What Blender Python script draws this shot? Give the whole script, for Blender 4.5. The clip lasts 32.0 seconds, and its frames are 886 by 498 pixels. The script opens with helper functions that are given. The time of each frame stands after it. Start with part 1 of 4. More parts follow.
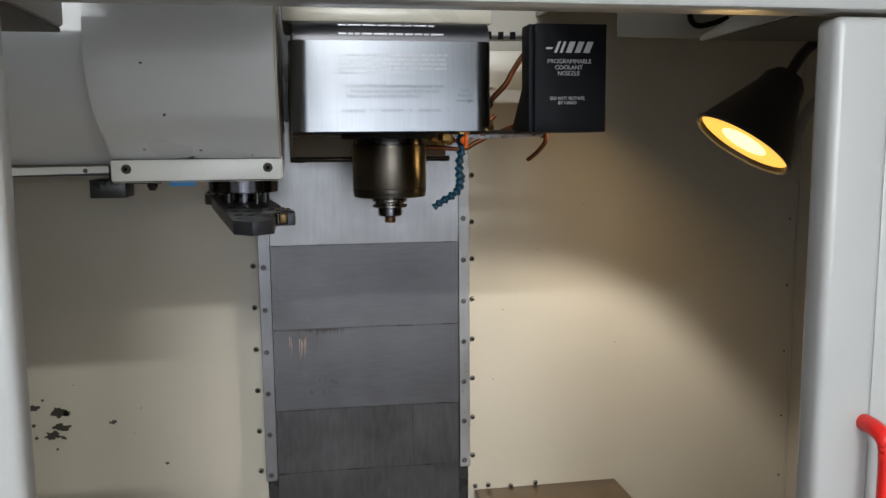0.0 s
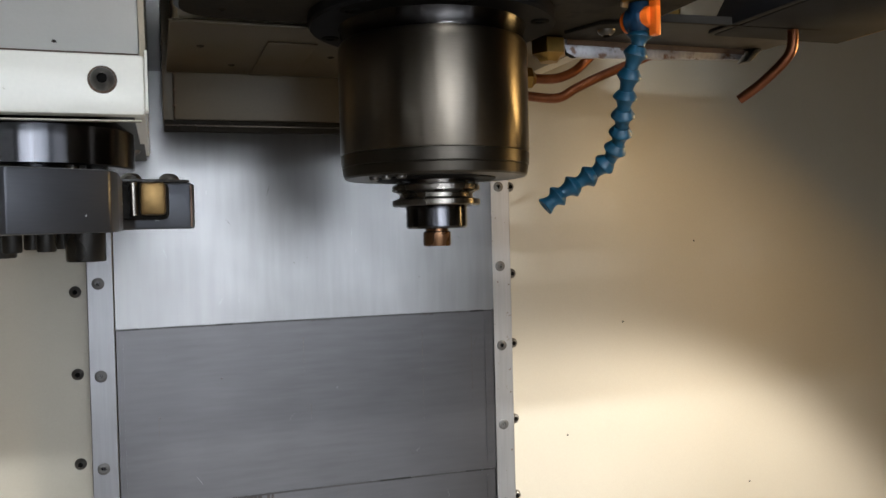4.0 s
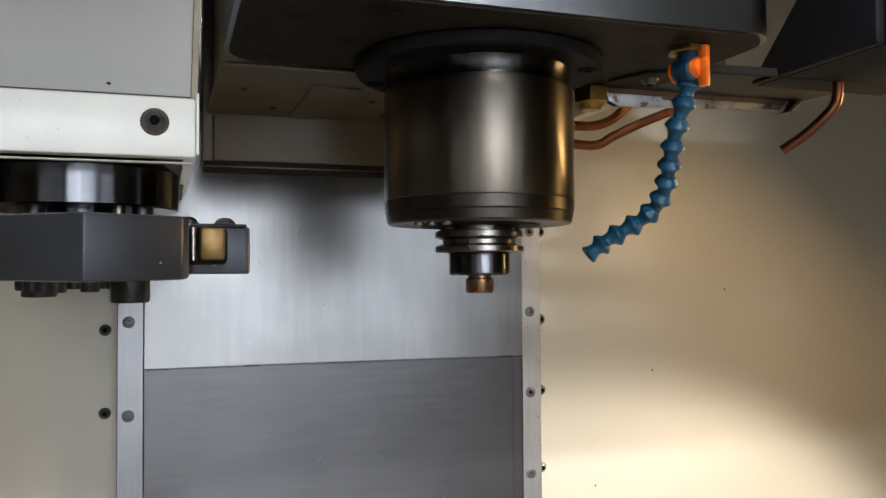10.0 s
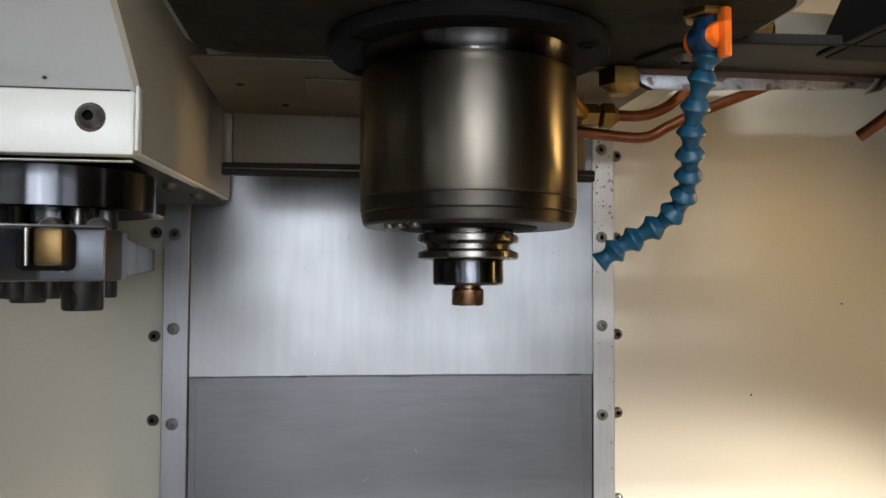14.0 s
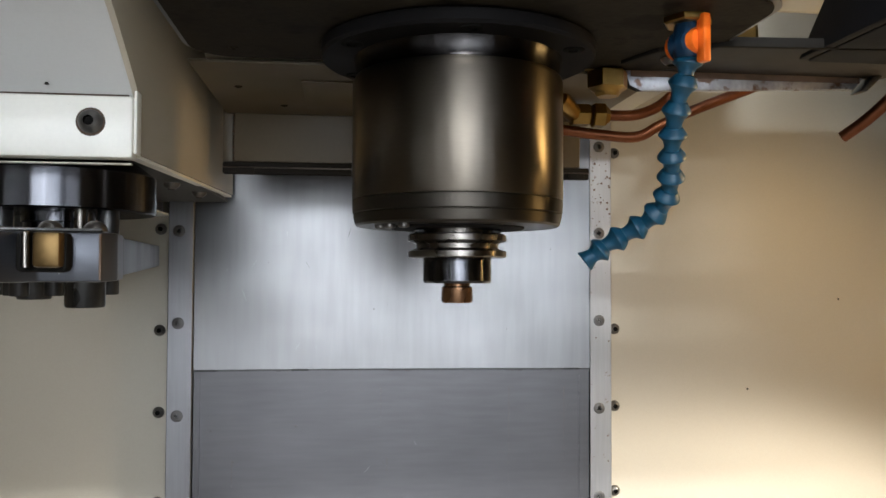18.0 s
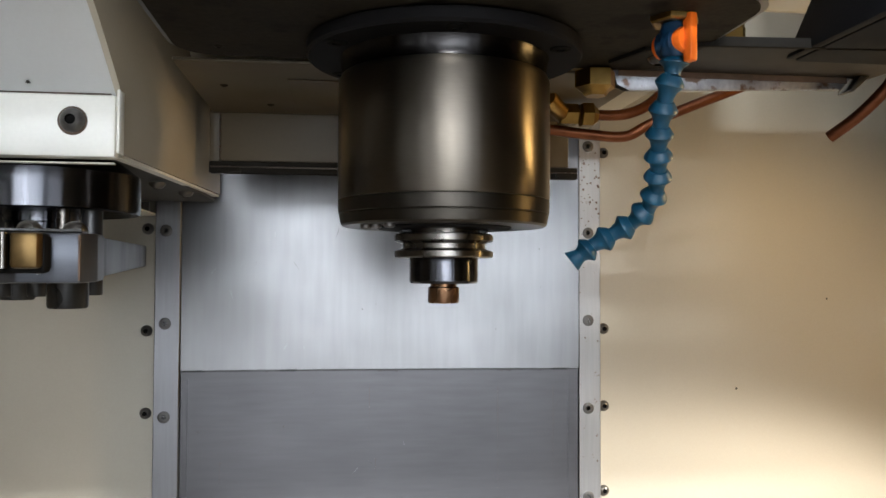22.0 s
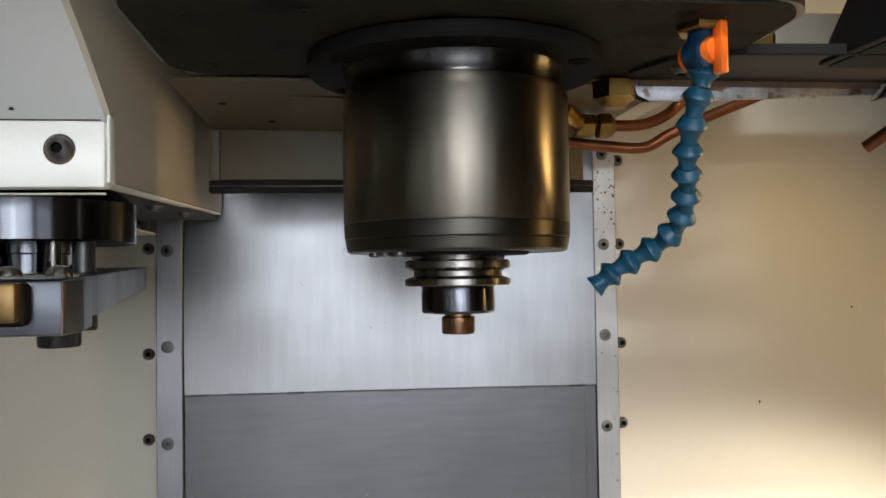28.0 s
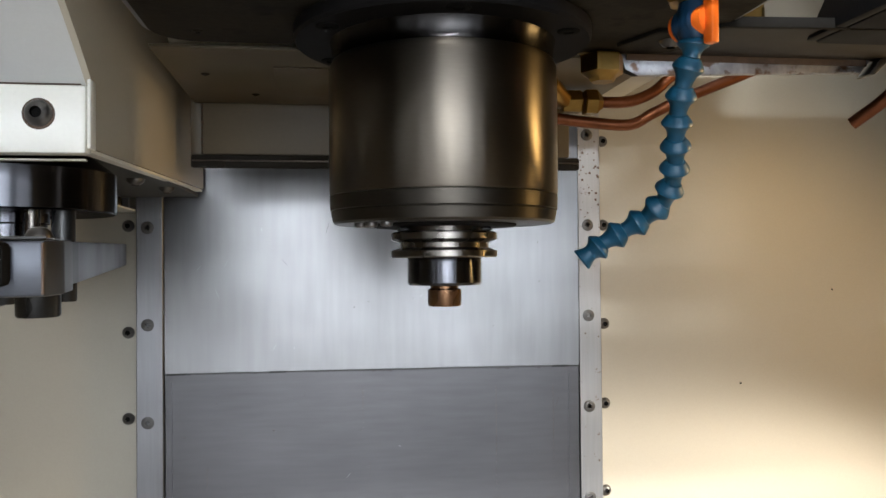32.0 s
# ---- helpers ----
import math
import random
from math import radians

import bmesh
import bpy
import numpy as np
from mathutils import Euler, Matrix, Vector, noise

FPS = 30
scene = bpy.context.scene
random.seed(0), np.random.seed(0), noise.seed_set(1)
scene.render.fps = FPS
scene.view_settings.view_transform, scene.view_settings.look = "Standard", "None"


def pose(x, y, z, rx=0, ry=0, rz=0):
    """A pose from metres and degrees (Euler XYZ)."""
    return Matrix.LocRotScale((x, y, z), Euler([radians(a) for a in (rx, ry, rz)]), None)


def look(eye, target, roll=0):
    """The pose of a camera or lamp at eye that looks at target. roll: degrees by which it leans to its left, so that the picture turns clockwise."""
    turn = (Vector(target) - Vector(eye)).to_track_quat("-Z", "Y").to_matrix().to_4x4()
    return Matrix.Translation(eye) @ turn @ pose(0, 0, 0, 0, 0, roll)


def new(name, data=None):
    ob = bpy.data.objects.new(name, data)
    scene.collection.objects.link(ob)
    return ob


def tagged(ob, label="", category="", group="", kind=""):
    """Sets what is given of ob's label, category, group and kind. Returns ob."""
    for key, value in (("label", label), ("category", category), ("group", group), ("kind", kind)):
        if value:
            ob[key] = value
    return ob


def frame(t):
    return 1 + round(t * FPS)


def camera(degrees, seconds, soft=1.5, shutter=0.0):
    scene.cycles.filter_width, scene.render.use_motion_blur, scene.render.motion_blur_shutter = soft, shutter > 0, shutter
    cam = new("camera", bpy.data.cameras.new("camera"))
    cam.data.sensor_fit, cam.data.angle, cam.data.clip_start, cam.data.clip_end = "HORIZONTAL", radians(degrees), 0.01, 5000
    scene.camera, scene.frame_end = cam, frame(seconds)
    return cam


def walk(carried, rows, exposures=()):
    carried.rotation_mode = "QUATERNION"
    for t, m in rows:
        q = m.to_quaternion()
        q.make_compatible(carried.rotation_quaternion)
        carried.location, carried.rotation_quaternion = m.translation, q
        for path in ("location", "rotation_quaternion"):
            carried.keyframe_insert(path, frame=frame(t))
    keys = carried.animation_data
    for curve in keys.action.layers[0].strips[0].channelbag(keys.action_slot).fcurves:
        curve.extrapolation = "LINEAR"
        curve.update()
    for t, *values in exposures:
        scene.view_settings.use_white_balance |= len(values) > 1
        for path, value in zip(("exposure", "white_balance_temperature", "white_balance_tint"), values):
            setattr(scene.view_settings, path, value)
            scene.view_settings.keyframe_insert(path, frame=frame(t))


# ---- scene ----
EXPOSURES = ((0.0, -0.50), (1.0, -0.12), (2.0, -0.22), (3.0, 0.12), (4.0, 0.21), (7.0, 0.30), (12.0, 0.31), (23.0, 0.40), (32.0, 0.44))
cam = camera(56.46, 32.0)
# seconds, eye in metres, turn in degrees
PATH = [
    (0.0, 0.0333, 0.0245, 1.5422, 82.56, 0.52, -9.91),
    (0.3, -0.0354, 0.1229, 1.5446, 82.47, 1.47, -8.68),
    (0.5, -0.0713, 0.1675, 1.5365, 82.43, 1.46, -9.11),
    (1.0, -0.0535, 0.3392, 1.5188, 81.63, 0.37, -9.17),
    (1.5, -0.0064, 0.5482, 1.5011, 82.27, -0.69, -7.18),
    (2.0, -0.0273, 0.7422, 1.4780, 84.41, -1.06, -9.11),
    (2.5, -0.0500, 0.9048, 1.4487, 85.75, -1.04, -14.88),
    (2.8, -0.0400, 0.9490, 1.4320, 85.56, -0.97, -16.22),
    (3.0, -0.0290, 0.9643, 1.4182, 85.39, -1.02, -17.53),
    (3.5, -0.0074, 0.9939, 1.4000, 85.04, -0.78, -18.58),
    (4.0, 0.0071, 1.0076, 1.3989, 88.95, 1.43, -19.16),
    (4.5, 0.0034, 1.0173, 1.4001, 89.59, 2.46, -19.47),
    (6.5, -0.0099, 1.0133, 1.4041, 91.32, 1.55, -18.00),
    (7.0, -0.0107, 1.0134, 1.4051, 91.51, 1.40, -18.14),
    (7.5, -0.0121, 1.0151, 1.4041, 91.75, 1.26, -18.08),
    (8.0, -0.0108, 1.0162, 1.4038, 91.80, 1.02, -18.02),
    (8.5, -0.0101, 1.0174, 1.4025, 92.01, 0.83, -17.98),
    (9.0, -0.0110, 1.0173, 1.4036, 91.89, 0.72, -18.07),
    (9.5, -0.0118, 1.0182, 1.4043, 91.83, 0.52, -18.10),
    (10.0, -0.0119, 1.0198, 1.4035, 91.78, 0.37, -18.29),
    (10.5, -0.0130, 1.0202, 1.4028, 91.71, 0.26, -18.44),
    (11.0, -0.0107, 1.0224, 1.4010, 91.59, 0.20, -18.44),
    (11.5, -0.0082, 1.0248, 1.4000, 91.58, 0.04, -18.89),
    (12.0, 0.0262, 1.0347, 1.4017, 90.46, 0.41, -18.64),
    (12.5, 0.0867, 1.0569, 1.4085, 90.63, 0.05, -14.20),
    (13.0, 0.1204, 1.0671, 1.4056, 91.22, 0.24, -8.95),
    (13.5, 0.1191, 1.0730, 1.4004, 91.77, -0.35, -8.66),
    (14.0, 0.1191, 1.0627, 1.4045, 92.34, -0.21, -7.37),
    (14.5, 0.1218, 1.0576, 1.4057, 92.21, -0.20, -6.89),
    (16.5, 0.1316, 1.0522, 1.4072, 91.77, -0.18, -6.58),
    (17.0, 0.1297, 1.0518, 1.4075, 91.80, -0.14, -6.71),
    (17.5, 0.1302, 1.0489, 1.4073, 91.79, -0.23, -6.64),
    (18.0, 0.1311, 1.0454, 1.4084, 91.79, -0.24, -6.58),
    (18.5, 0.1275, 1.0427, 1.4088, 91.94, -0.29, -6.74),
    (19.0, 0.1277, 1.0429, 1.4077, 91.94, -0.34, -6.71),
    (19.5, 0.1302, 1.0422, 1.4075, 91.85, -0.40, -6.95),
    (20.0, 0.1311, 1.0425, 1.4086, 91.87, -0.34, -7.11),
    (20.5, 0.1335, 1.0450, 1.4092, 91.80, -0.36, -7.02),
    (21.0, 0.1333, 1.0473, 1.4088, 91.85, -0.31, -7.12),
    (21.5, 0.1354, 1.0478, 1.4081, 91.83, -0.29, -7.02),
    (22.0, 0.1350, 1.0480, 1.4090, 91.75, -0.21, -7.14),
    (22.5, 0.1340, 1.0490, 1.4085, 91.84, -0.17, -7.02),
    (23.0, 0.1323, 1.0497, 1.4101, 91.82, -0.14, -6.96),
    (23.5, 0.1320, 1.0492, 1.4099, 91.77, -0.14, -7.03),
    (24.0, 0.1344, 1.0493, 1.4098, 91.66, -0.17, -7.18),
    (24.5, 0.1354, 1.0514, 1.4107, 91.48, -0.14, -7.26),
    (25.0, 0.1367, 1.0540, 1.4099, 91.51, -0.08, -7.22),
    (25.5, 0.1373, 1.0552, 1.4097, 91.39, -0.03, -7.27),
    (27.5, 0.1434, 1.0817, 1.4146, 91.29, 0.41, -7.03),
    (28.0, 0.1345, 1.0805, 1.4266, 91.75, 0.84, -6.68),
    (28.5, 0.1355, 1.0821, 1.4243, 91.87, 0.67, -6.93),
    (29.0, 0.1317, 1.0838, 1.4213, 91.35, 0.37, -7.23),
    (29.5, 0.1301, 1.0868, 1.4191, 91.34, 0.29, -7.58),
    (30.0, 0.1310, 1.0869, 1.4202, 91.33, 0.16, -7.91),
    (30.5, 0.1319, 1.0875, 1.4185, 91.22, 0.33, -7.91),
    (31.0, 0.1321, 1.0881, 1.4182, 91.13, 0.46, -7.89),
    (31.5, 0.1314, 1.0861, 1.4186, 91.02, 0.52, -7.95),
    (32.0, 0.1315, 1.0856, 1.4164, 90.96, 0.48, -8.02),
]
walk(cam, [(t, pose(x, y, z, rx, ry, rz)) for t, x, y, z, rx, ry, rz in PATH], EXPOSURES)

# ---- world and light ----
world = bpy.data.worlds.new("workshop_air")
scene.world = world
world.use_nodes = True
world.node_tree.nodes["Background"].inputs[0].default_value = (0.75, 0.85, 1.0, 1)
world.node_tree.nodes["Background"].inputs[1].default_value = 0.12


def area_lamp(name, eye, target, sx, sy, watts, colour):
    d = bpy.data.lights.new(name, "AREA")
    d.shape, d.size, d.size_y, d.energy, d.color = "RECTANGLE", sx, sy, watts, colour
    ob = new(name, d)
    ob.matrix_world = look(eye, target)
    return ob


COOL = (0.91, 0.95, 0.97)
# fluorescent fittings under the workshop ceiling, in front of and over the machine
FITTINGS = [(-1.7, -5.2, 4.32), (0.1, -5.2, 4.32), (1.9, -5.2, 4.32)]
for (fx, fy, fz), watts in zip(FITTINGS, (330, 800, 60)):
    area_lamp("fluorescent_light", (fx, fy, fz - 0.09), (fx, fy, 0), 1.2, 0.28, watts, COOL)
    area_lamp("fluorescent_uplight", (fx, fy, fz + 0.09), (fx, fy, 5), 1.2, 0.28, 40, COOL)
# the work lamp inside the enclosure: a beam cut off by the shade, and light scattered over its whole mouth
LAMP_C = Vector((0.905, 1.555, 1.530))
LAMP_N = Vector((-0.50, 0.02, -0.72)).normalized()
def spot_lamp(name, way, degrees, blend, radius, watts, colour):
    d = bpy.data.lights.new(name, "SPOT")
    d.spot_size, d.spot_blend, d.shadow_soft_size, d.energy, d.color = radians(degrees), blend, radius, watts, colour
    ob = new(name, d)
    eye = LAMP_C + LAMP_N * 0.006
    ob.matrix_world = look(eye, eye + Vector(way))
    return ob


spot_lamp("work_lamp_beam", (-0.345, -0.05, -0.94), 121, 0.26, 0.05, 50, (1.0, 0.94, 0.84))
mouth = area_lamp("work_lamp_glow", LAMP_C - LAMP_N * 0.001, LAMP_C + LAMP_N, 0.185, 0.185, 2.0, (1.0, 0.64, 0.24))
mouth.data.shape = "DISK"
# daylight in the high window of the workshop wall behind the camera
area_lamp("window_daylight", (-0.50, -6.93, 2.32), (-0.50, 0, 2.32), 2.2, 0.66, 56, (0.82, 0.91, 1.0))
# daylight in the tall window beside it
area_lamp("tall_window_daylight", (1.90, -6.93, 2.00), (1.90, 0, 2.00), 2.2, 1.2, 63, (0.80, 0.90, 1.0))
# daylight in the open goods door below
area_lamp("goods_door_daylight", (0.28, -6.93, 1.30), (0.28, 0, 1.30), 0.75, 1.0, 30, (0.86, 0.93, 1.0))
# daylight in the strip of high windows above
area_lamp("clerestory_daylight", (0.0, -6.93, 3.45), (0.0, 0, 3.45), 4.2, 1.2, 90, (0.90, 0.95, 1.0))

# ---- materials ----
def shader(name):
    m = bpy.data.materials.new(name)
    m.use_nodes = True
    return m, m.node_tree, m.node_tree.nodes["Principled BSDF"]


def surface(name, colour, rough=0.5, metal=0.0, vary=0.12, scale=14.0, grain=300.0, stretch=(1, 1, 1), bump=0.05, rough_vary=0.03,
            spots=None, spot_scale=60.0, spot_amount=0.0, coat=0.0, aniso=0.0, turn=0.0, streak=0.0, depth=0.0006, spec=0.5, cloud=1.0):
    """Colour with large and fine variation, a grain that can be drawn out along an axis, and stains with a shape of their own."""
    m, tree, b = shader(name)
    add, link = tree.nodes.new, tree.links.new
    coord, info = add("ShaderNodeTexCoord"), add("ShaderNodeObjectInfo")
    big, fine, mapping = add("ShaderNodeTexNoise"), add("ShaderNodeTexNoise"), add("ShaderNodeMapping")
    mapping.inputs["Scale"].default_value = stretch
    link(coord.outputs["Object"], mapping.inputs["Vector"])
    big.inputs["Scale"].default_value, big.inputs["Detail"].default_value = scale, 2.5
    fine.inputs["Scale"].default_value, fine.inputs["Detail"].default_value = grain, 3.0
    link(coord.outputs["Object"], big.inputs["Vector"])
    link(mapping.outputs["Vector"], fine.inputs["Vector"])
    soft = add("ShaderNodeMath")
    soft.operation = "MULTIPLY_ADD"
    link(big.outputs["Fac"], soft.inputs[0])
    soft.inputs[1].default_value, soft.inputs[2].default_value = cloud, 0.5 * (1 - cloud)
    mix = add("ShaderNodeMath")
    mix.operation = "MULTIPLY_ADD"
    link(fine.outputs["Fac"], mix.inputs[0])
    mix.inputs[1].default_value = 0.5
    link(soft.outputs[0], mix.inputs[2])
    ramp = add("ShaderNodeMapRange")
    ramp.inputs["From Min"].default_value, ramp.inputs["From Max"].default_value = 0.45, 1.05
    ramp.inputs["To Min"].default_value, ramp.inputs["To Max"].default_value = 1 - vary, 1 + vary
    link(mix.outputs[0], ramp.inputs["Value"])
    tint = add("ShaderNodeVectorMath")
    tint.operation = "SCALE"
    tint.inputs[0].default_value = colour
    link(ramp.outputs[0], tint.inputs["Scale"])
    last = tint.outputs[0]
    if spots:
        sp, sr, sm = add("ShaderNodeTexNoise"), add("ShaderNodeMapRange"), add("ShaderNodeMix")
        sp.inputs["Scale"].default_value, sp.inputs["Detail"].default_value = spot_scale, 6.0
        link(coord.outputs["Object"], sp.inputs["Vector"])
        sr.inputs["From Min"].default_value, sr.inputs["From Max"].default_value = 0.62 - 0.2 * spot_amount, 0.70 - 0.2 * spot_amount
        link(sp.outputs["Fac"], sr.inputs["Value"])
        sm.data_type = "RGBA"
        link(sr.outputs[0], sm.inputs["Factor"])
        link(last, sm.inputs["A"])
        sm.inputs["B"].default_value = (*spots, 1)
        last = sm.outputs["Result"]
    link(last, b.inputs["Base Color"])
    rr = add("ShaderNodeMapRange")
    rr.inputs["From Min"].default_value, rr.inputs["From Max"].default_value = 0.35, 0.65
    rr.inputs["To Min"].default_value, rr.inputs["To Max"].default_value = max(rough - rough_vary, 0.03), min(rough + rough_vary, 1)
    if streak:
        both = add("ShaderNodeMix")
        both.inputs["Factor"].default_value = streak
        link(big.outputs["Fac"], both.inputs["A"])
        link(fine.outputs["Fac"], both.inputs["B"])
        link(both.outputs["Result"], rr.inputs["Value"])
    else:
        link(big.outputs["Fac"], rr.inputs["Value"])
    link(rr.outputs[0], b.inputs["Roughness"])
    b.inputs["Metallic"].default_value = metal
    b.inputs["Specular IOR Level"].default_value = spec
    b.inputs["Coat Weight"].default_value = coat
    if aniso:
        tangent = add("ShaderNodeTangent")
        tangent.direction_type, tangent.axis = "RADIAL", "Z"
        link(tangent.outputs[0], b.inputs["Tangent"])
        b.inputs["Anisotropic"].default_value, b.inputs["Anisotropic Rotation"].default_value = aniso, turn
    if bump:
        bp = add("ShaderNodeBump")
        bp.inputs["Strength"].default_value, bp.inputs["Distance"].default_value = bump, depth
        link(fine.outputs["Fac"], bp.inputs["Height"])
        link(bp.outputs[0], b.inputs["Normal"])
    return m


def glowing(name, colour, strength):
    m, tree, b = shader(name)
    b.inputs["Base Color"].default_value = (*colour, 1)
    b.inputs["Emission Color"].default_value = (*colour, 1)
    b.inputs["Emission Strength"].default_value = strength
    return m


CREAM = surface("cream_enclosure_paint", (0.37, 0.338, 0.278), 0.38, vary=0.05, scale=3.0, grain=500, bump=0.10, rough_vary=0.06)
DOOR = surface("pale_grey_door_paint", (0.34, 0.334, 0.316), 0.35, vary=0.03, scale=3.0, grain=600, bump=0.06, coat=0.2)
WHITE = surface("white_bar_paint", (0.90, 0.87, 0.79), 0.34, vary=0.04, scale=9.0, grain=400, bump=0.08, spots=(0.45, 0.39, 0.29), spot_scale=170, spot_amount=-0.35)
GREY = surface("grey_cover_paint", (0.72, 0.715, 0.70), 0.30, vary=0.04, scale=6.0, grain=500, bump=0.05, coat=0.15)
STEEL = surface("brushed_stainless_steel", (0.215, 0.222, 0.238), 0.31, 1.0, vary=0.14, scale=9.0, grain=60.0, stretch=(6, 6, 0.10), bump=0.0, rough_vary=0.0, aniso=0.65, turn=0.25, cloud=0.7)
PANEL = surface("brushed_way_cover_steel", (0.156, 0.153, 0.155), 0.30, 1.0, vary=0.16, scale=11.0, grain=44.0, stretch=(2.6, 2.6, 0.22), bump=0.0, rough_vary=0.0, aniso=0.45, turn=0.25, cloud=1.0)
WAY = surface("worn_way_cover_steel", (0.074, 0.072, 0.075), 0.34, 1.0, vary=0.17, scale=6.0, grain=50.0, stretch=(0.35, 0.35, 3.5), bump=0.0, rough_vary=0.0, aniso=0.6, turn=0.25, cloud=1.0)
# for the two lowest panels: stronger mottling, slightly rougher
WAY_LOW = surface("mottled_way_cover_steel", (0.075, 0.073, 0.076), 0.38, 0.9, vary=0.34, scale=7.0, grain=40.0, stretch=(2.5, 2.5, 0.5), bump=0.0, rough_vary=0.03, cloud=0.9)
STRIP = surface("steel_edge_strip", (0.20, 0.198, 0.208), 0.38, 1.0, vary=0.14, scale=10, grain=60.0, stretch=(6, 6, 0.3), bump=0.04)
RUSTY = surface("rust_flecked_steel_strip", (0.31, 0.308, 0.312), 0.42, 1.0, vary=0.14, scale=10, grain=60.0, stretch=(6, 6, 0.3), bump=0.05,
                spots=(0.12, 0.05, 0.025), spot_scale=130, spot_amount=-0.25)
BLACK = surface("black_oxide_steel", (0.035, 0.034, 0.034), 0.34, 0.6, vary=0.22, scale=20, grain=260, bump=0.12, rough_vary=0.1)
SPINDLE = surface("dark_ground_steel", (0.128, 0.110, 0.090), 0.30, 1.0, vary=0.12, scale=14, grain=160, stretch=(1, 1, 6), bump=0.0, rough_vary=0.0, aniso=0.8, turn=0.25, cloud=0.2)
RING = surface("dull_dark_ring_steel", (0.060, 0.053, 0.045), 0.40, 1.0, vary=0.14, scale=14, grain=160, stretch=(1, 1, 6), bump=0.0, rough_vary=0.0, aniso=0.7, turn=0.25, cloud=0.4)
NECK = surface("dark_glossy_neck_steel", (0.032, 0.030, 0.030), 0.24, 1.0, vary=0.12, scale=14, grain=160, stretch=(1, 1, 6), bump=0.0, rough_vary=0.0, aniso=0.75, turn=0.25, cloud=0.3)
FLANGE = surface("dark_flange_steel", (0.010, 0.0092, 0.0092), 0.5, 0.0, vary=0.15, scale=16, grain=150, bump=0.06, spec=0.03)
HOLDER = surface("polished_holder_steel", (0.17, 0.155, 0.14), 0.27, 1.0, vary=0.15, scale=30, grain=200, bump=0.05, aniso=0.7, turn=0.25)
ARM = surface("blued_arm_steel", (0.066, 0.069, 0.079), 0.36, 0.85, vary=0.10, scale=12, grain=260, stretch=(0.4, 0.4, 6), bump=0.05, rough_vary=0.05)
HUB = surface("turned_black_hub", (0.075, 0.075, 0.083), 0.20, 1.0, vary=0.04, scale=14, grain=120, stretch=(1, 1, 6), bump=0.0, rough_vary=0.0, aniso=0.85, turn=0.25, cloud=0.0)
NICK = surface("pale_nick", (0.20, 0.205, 0.21), 0.5, 0.3, vary=0.2)
NAVY = surface("dark_blue_plastic", (0.004, 0.026, 0.060), 0.34, vary=0.12, scale=40, grain=300, bump=0.05)
RUBBER = surface("black_wiper_rubber", (0.014, 0.012, 0.010), 0.85, vary=0.2, scale=30, grain=300, bump=0.2, spec=0.15)
RUST = surface("brown_rusted_steel", (0.10, 0.062, 0.042), 0.7, 0.2, vary=0.35, scale=60, grain=260, bump=0.25)
ARM_TOP = surface("oily_arm_top", (0.075, 0.073, 0.072), 0.26, 0.6, vary=0.2, scale=30, grain=350, bump=0.08)
# near-black with darker mottling, for the head's lower plates and their screws
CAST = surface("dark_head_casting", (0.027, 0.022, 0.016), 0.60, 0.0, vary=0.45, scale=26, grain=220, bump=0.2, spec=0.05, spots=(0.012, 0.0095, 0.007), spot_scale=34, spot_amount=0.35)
BEIGE = surface("beige_machine_paint", (0.50, 0.46, 0.37), 0.30, vary=0.05, scale=10, grain=300, bump=0.06)
# darker copy of BEIGE; the shade under the head is in the colour
SHADED_BEIGE = surface("shaded_beige_paint", (0.082, 0.063, 0.038), 0.42, vary=0.10, scale=10, grain=300, bump=0.08, spec=0.3)
# shade beneath roofs and covers, put into the colour
UNDERSHADE = surface("underside_shade_paint", (0.055, 0.052, 0.048), 0.5, vary=0.12, scale=6, grain=300, bump=0.1)
BOX = surface("black_powder_coat", (0.010, 0.0105, 0.013), 0.65, vary=0.15, scale=20, grain=600, bump=0.2, spec=0.18)
COPPER = surface("tarnished_copper", (0.175, 0.064, 0.031), 0.36, 1.0, vary=0.34, scale=25, grain=160, bump=0.05)
BRASS = surface("brass", (0.30, 0.185, 0.055), 0.34, 1.0, vary=0.15, scale=50, grain=200, bump=0.04)
BLUE = surface("blue_plastic", (0.004, 0.060, 0.112), 0.44, vary=0.10, scale=40, grain=300, bump=0.05)
ORANGE = surface("orange_plastic", (0.90, 0.16, 0.012), 0.38, vary=0.06, scale=40, grain=300, bump=0.04)
RED = surface("red_plastic", (0.62, 0.015, 0.010), 0.30, vary=0.06, scale=20, grain=300, bump=0.04)
SCREW = surface("blackened_screw", (0.13, 0.122, 0.115), 0.38, 0.8, vary=0.25, scale=80, grain=400, bump=0.1)
SCREW_PALE = surface("worn_steel_screw", (0.085, 0.082, 0.080), 0.52, 0.8, vary=0.2, scale=80, grain=400, bump=0.05)
# near-black for painted shade in sockets, holes and slots; also plain black parts
SOCKET = surface("black_and_recess_shade", (0.008, 0.0075, 0.007), 0.8, vary=0.2, spec=0.05)
SHADE = surface("grey_enamel_shade", (0.035, 0.031, 0.027), 0.38, vary=0.1, scale=10, grain=300, bump=0.05)
BRACKET = surface("oily_brown_plate", (0.020, 0.0155, 0.012), 0.6, 0.0, vary=0.3, scale=40, grain=220, bump=0.1, spots=(0.03, 0.02, 0.014), spot_scale=70, spot_amount=0.1)
WEATHERED = surface("rusty_bracket_steel", (0.34, 0.34, 0.365), 0.40, 0.9, vary=0.38, scale=60, grain=260, bump=0.06, spots=(0.15, 0.095, 0.07), spot_scale=90, spot_amount=0.32)
SIDE = surface("satin_beige_side_paint", (0.56, 0.50, 0.40), 0.17, vary=0.04, scale=6, grain=300, bump=0.02)
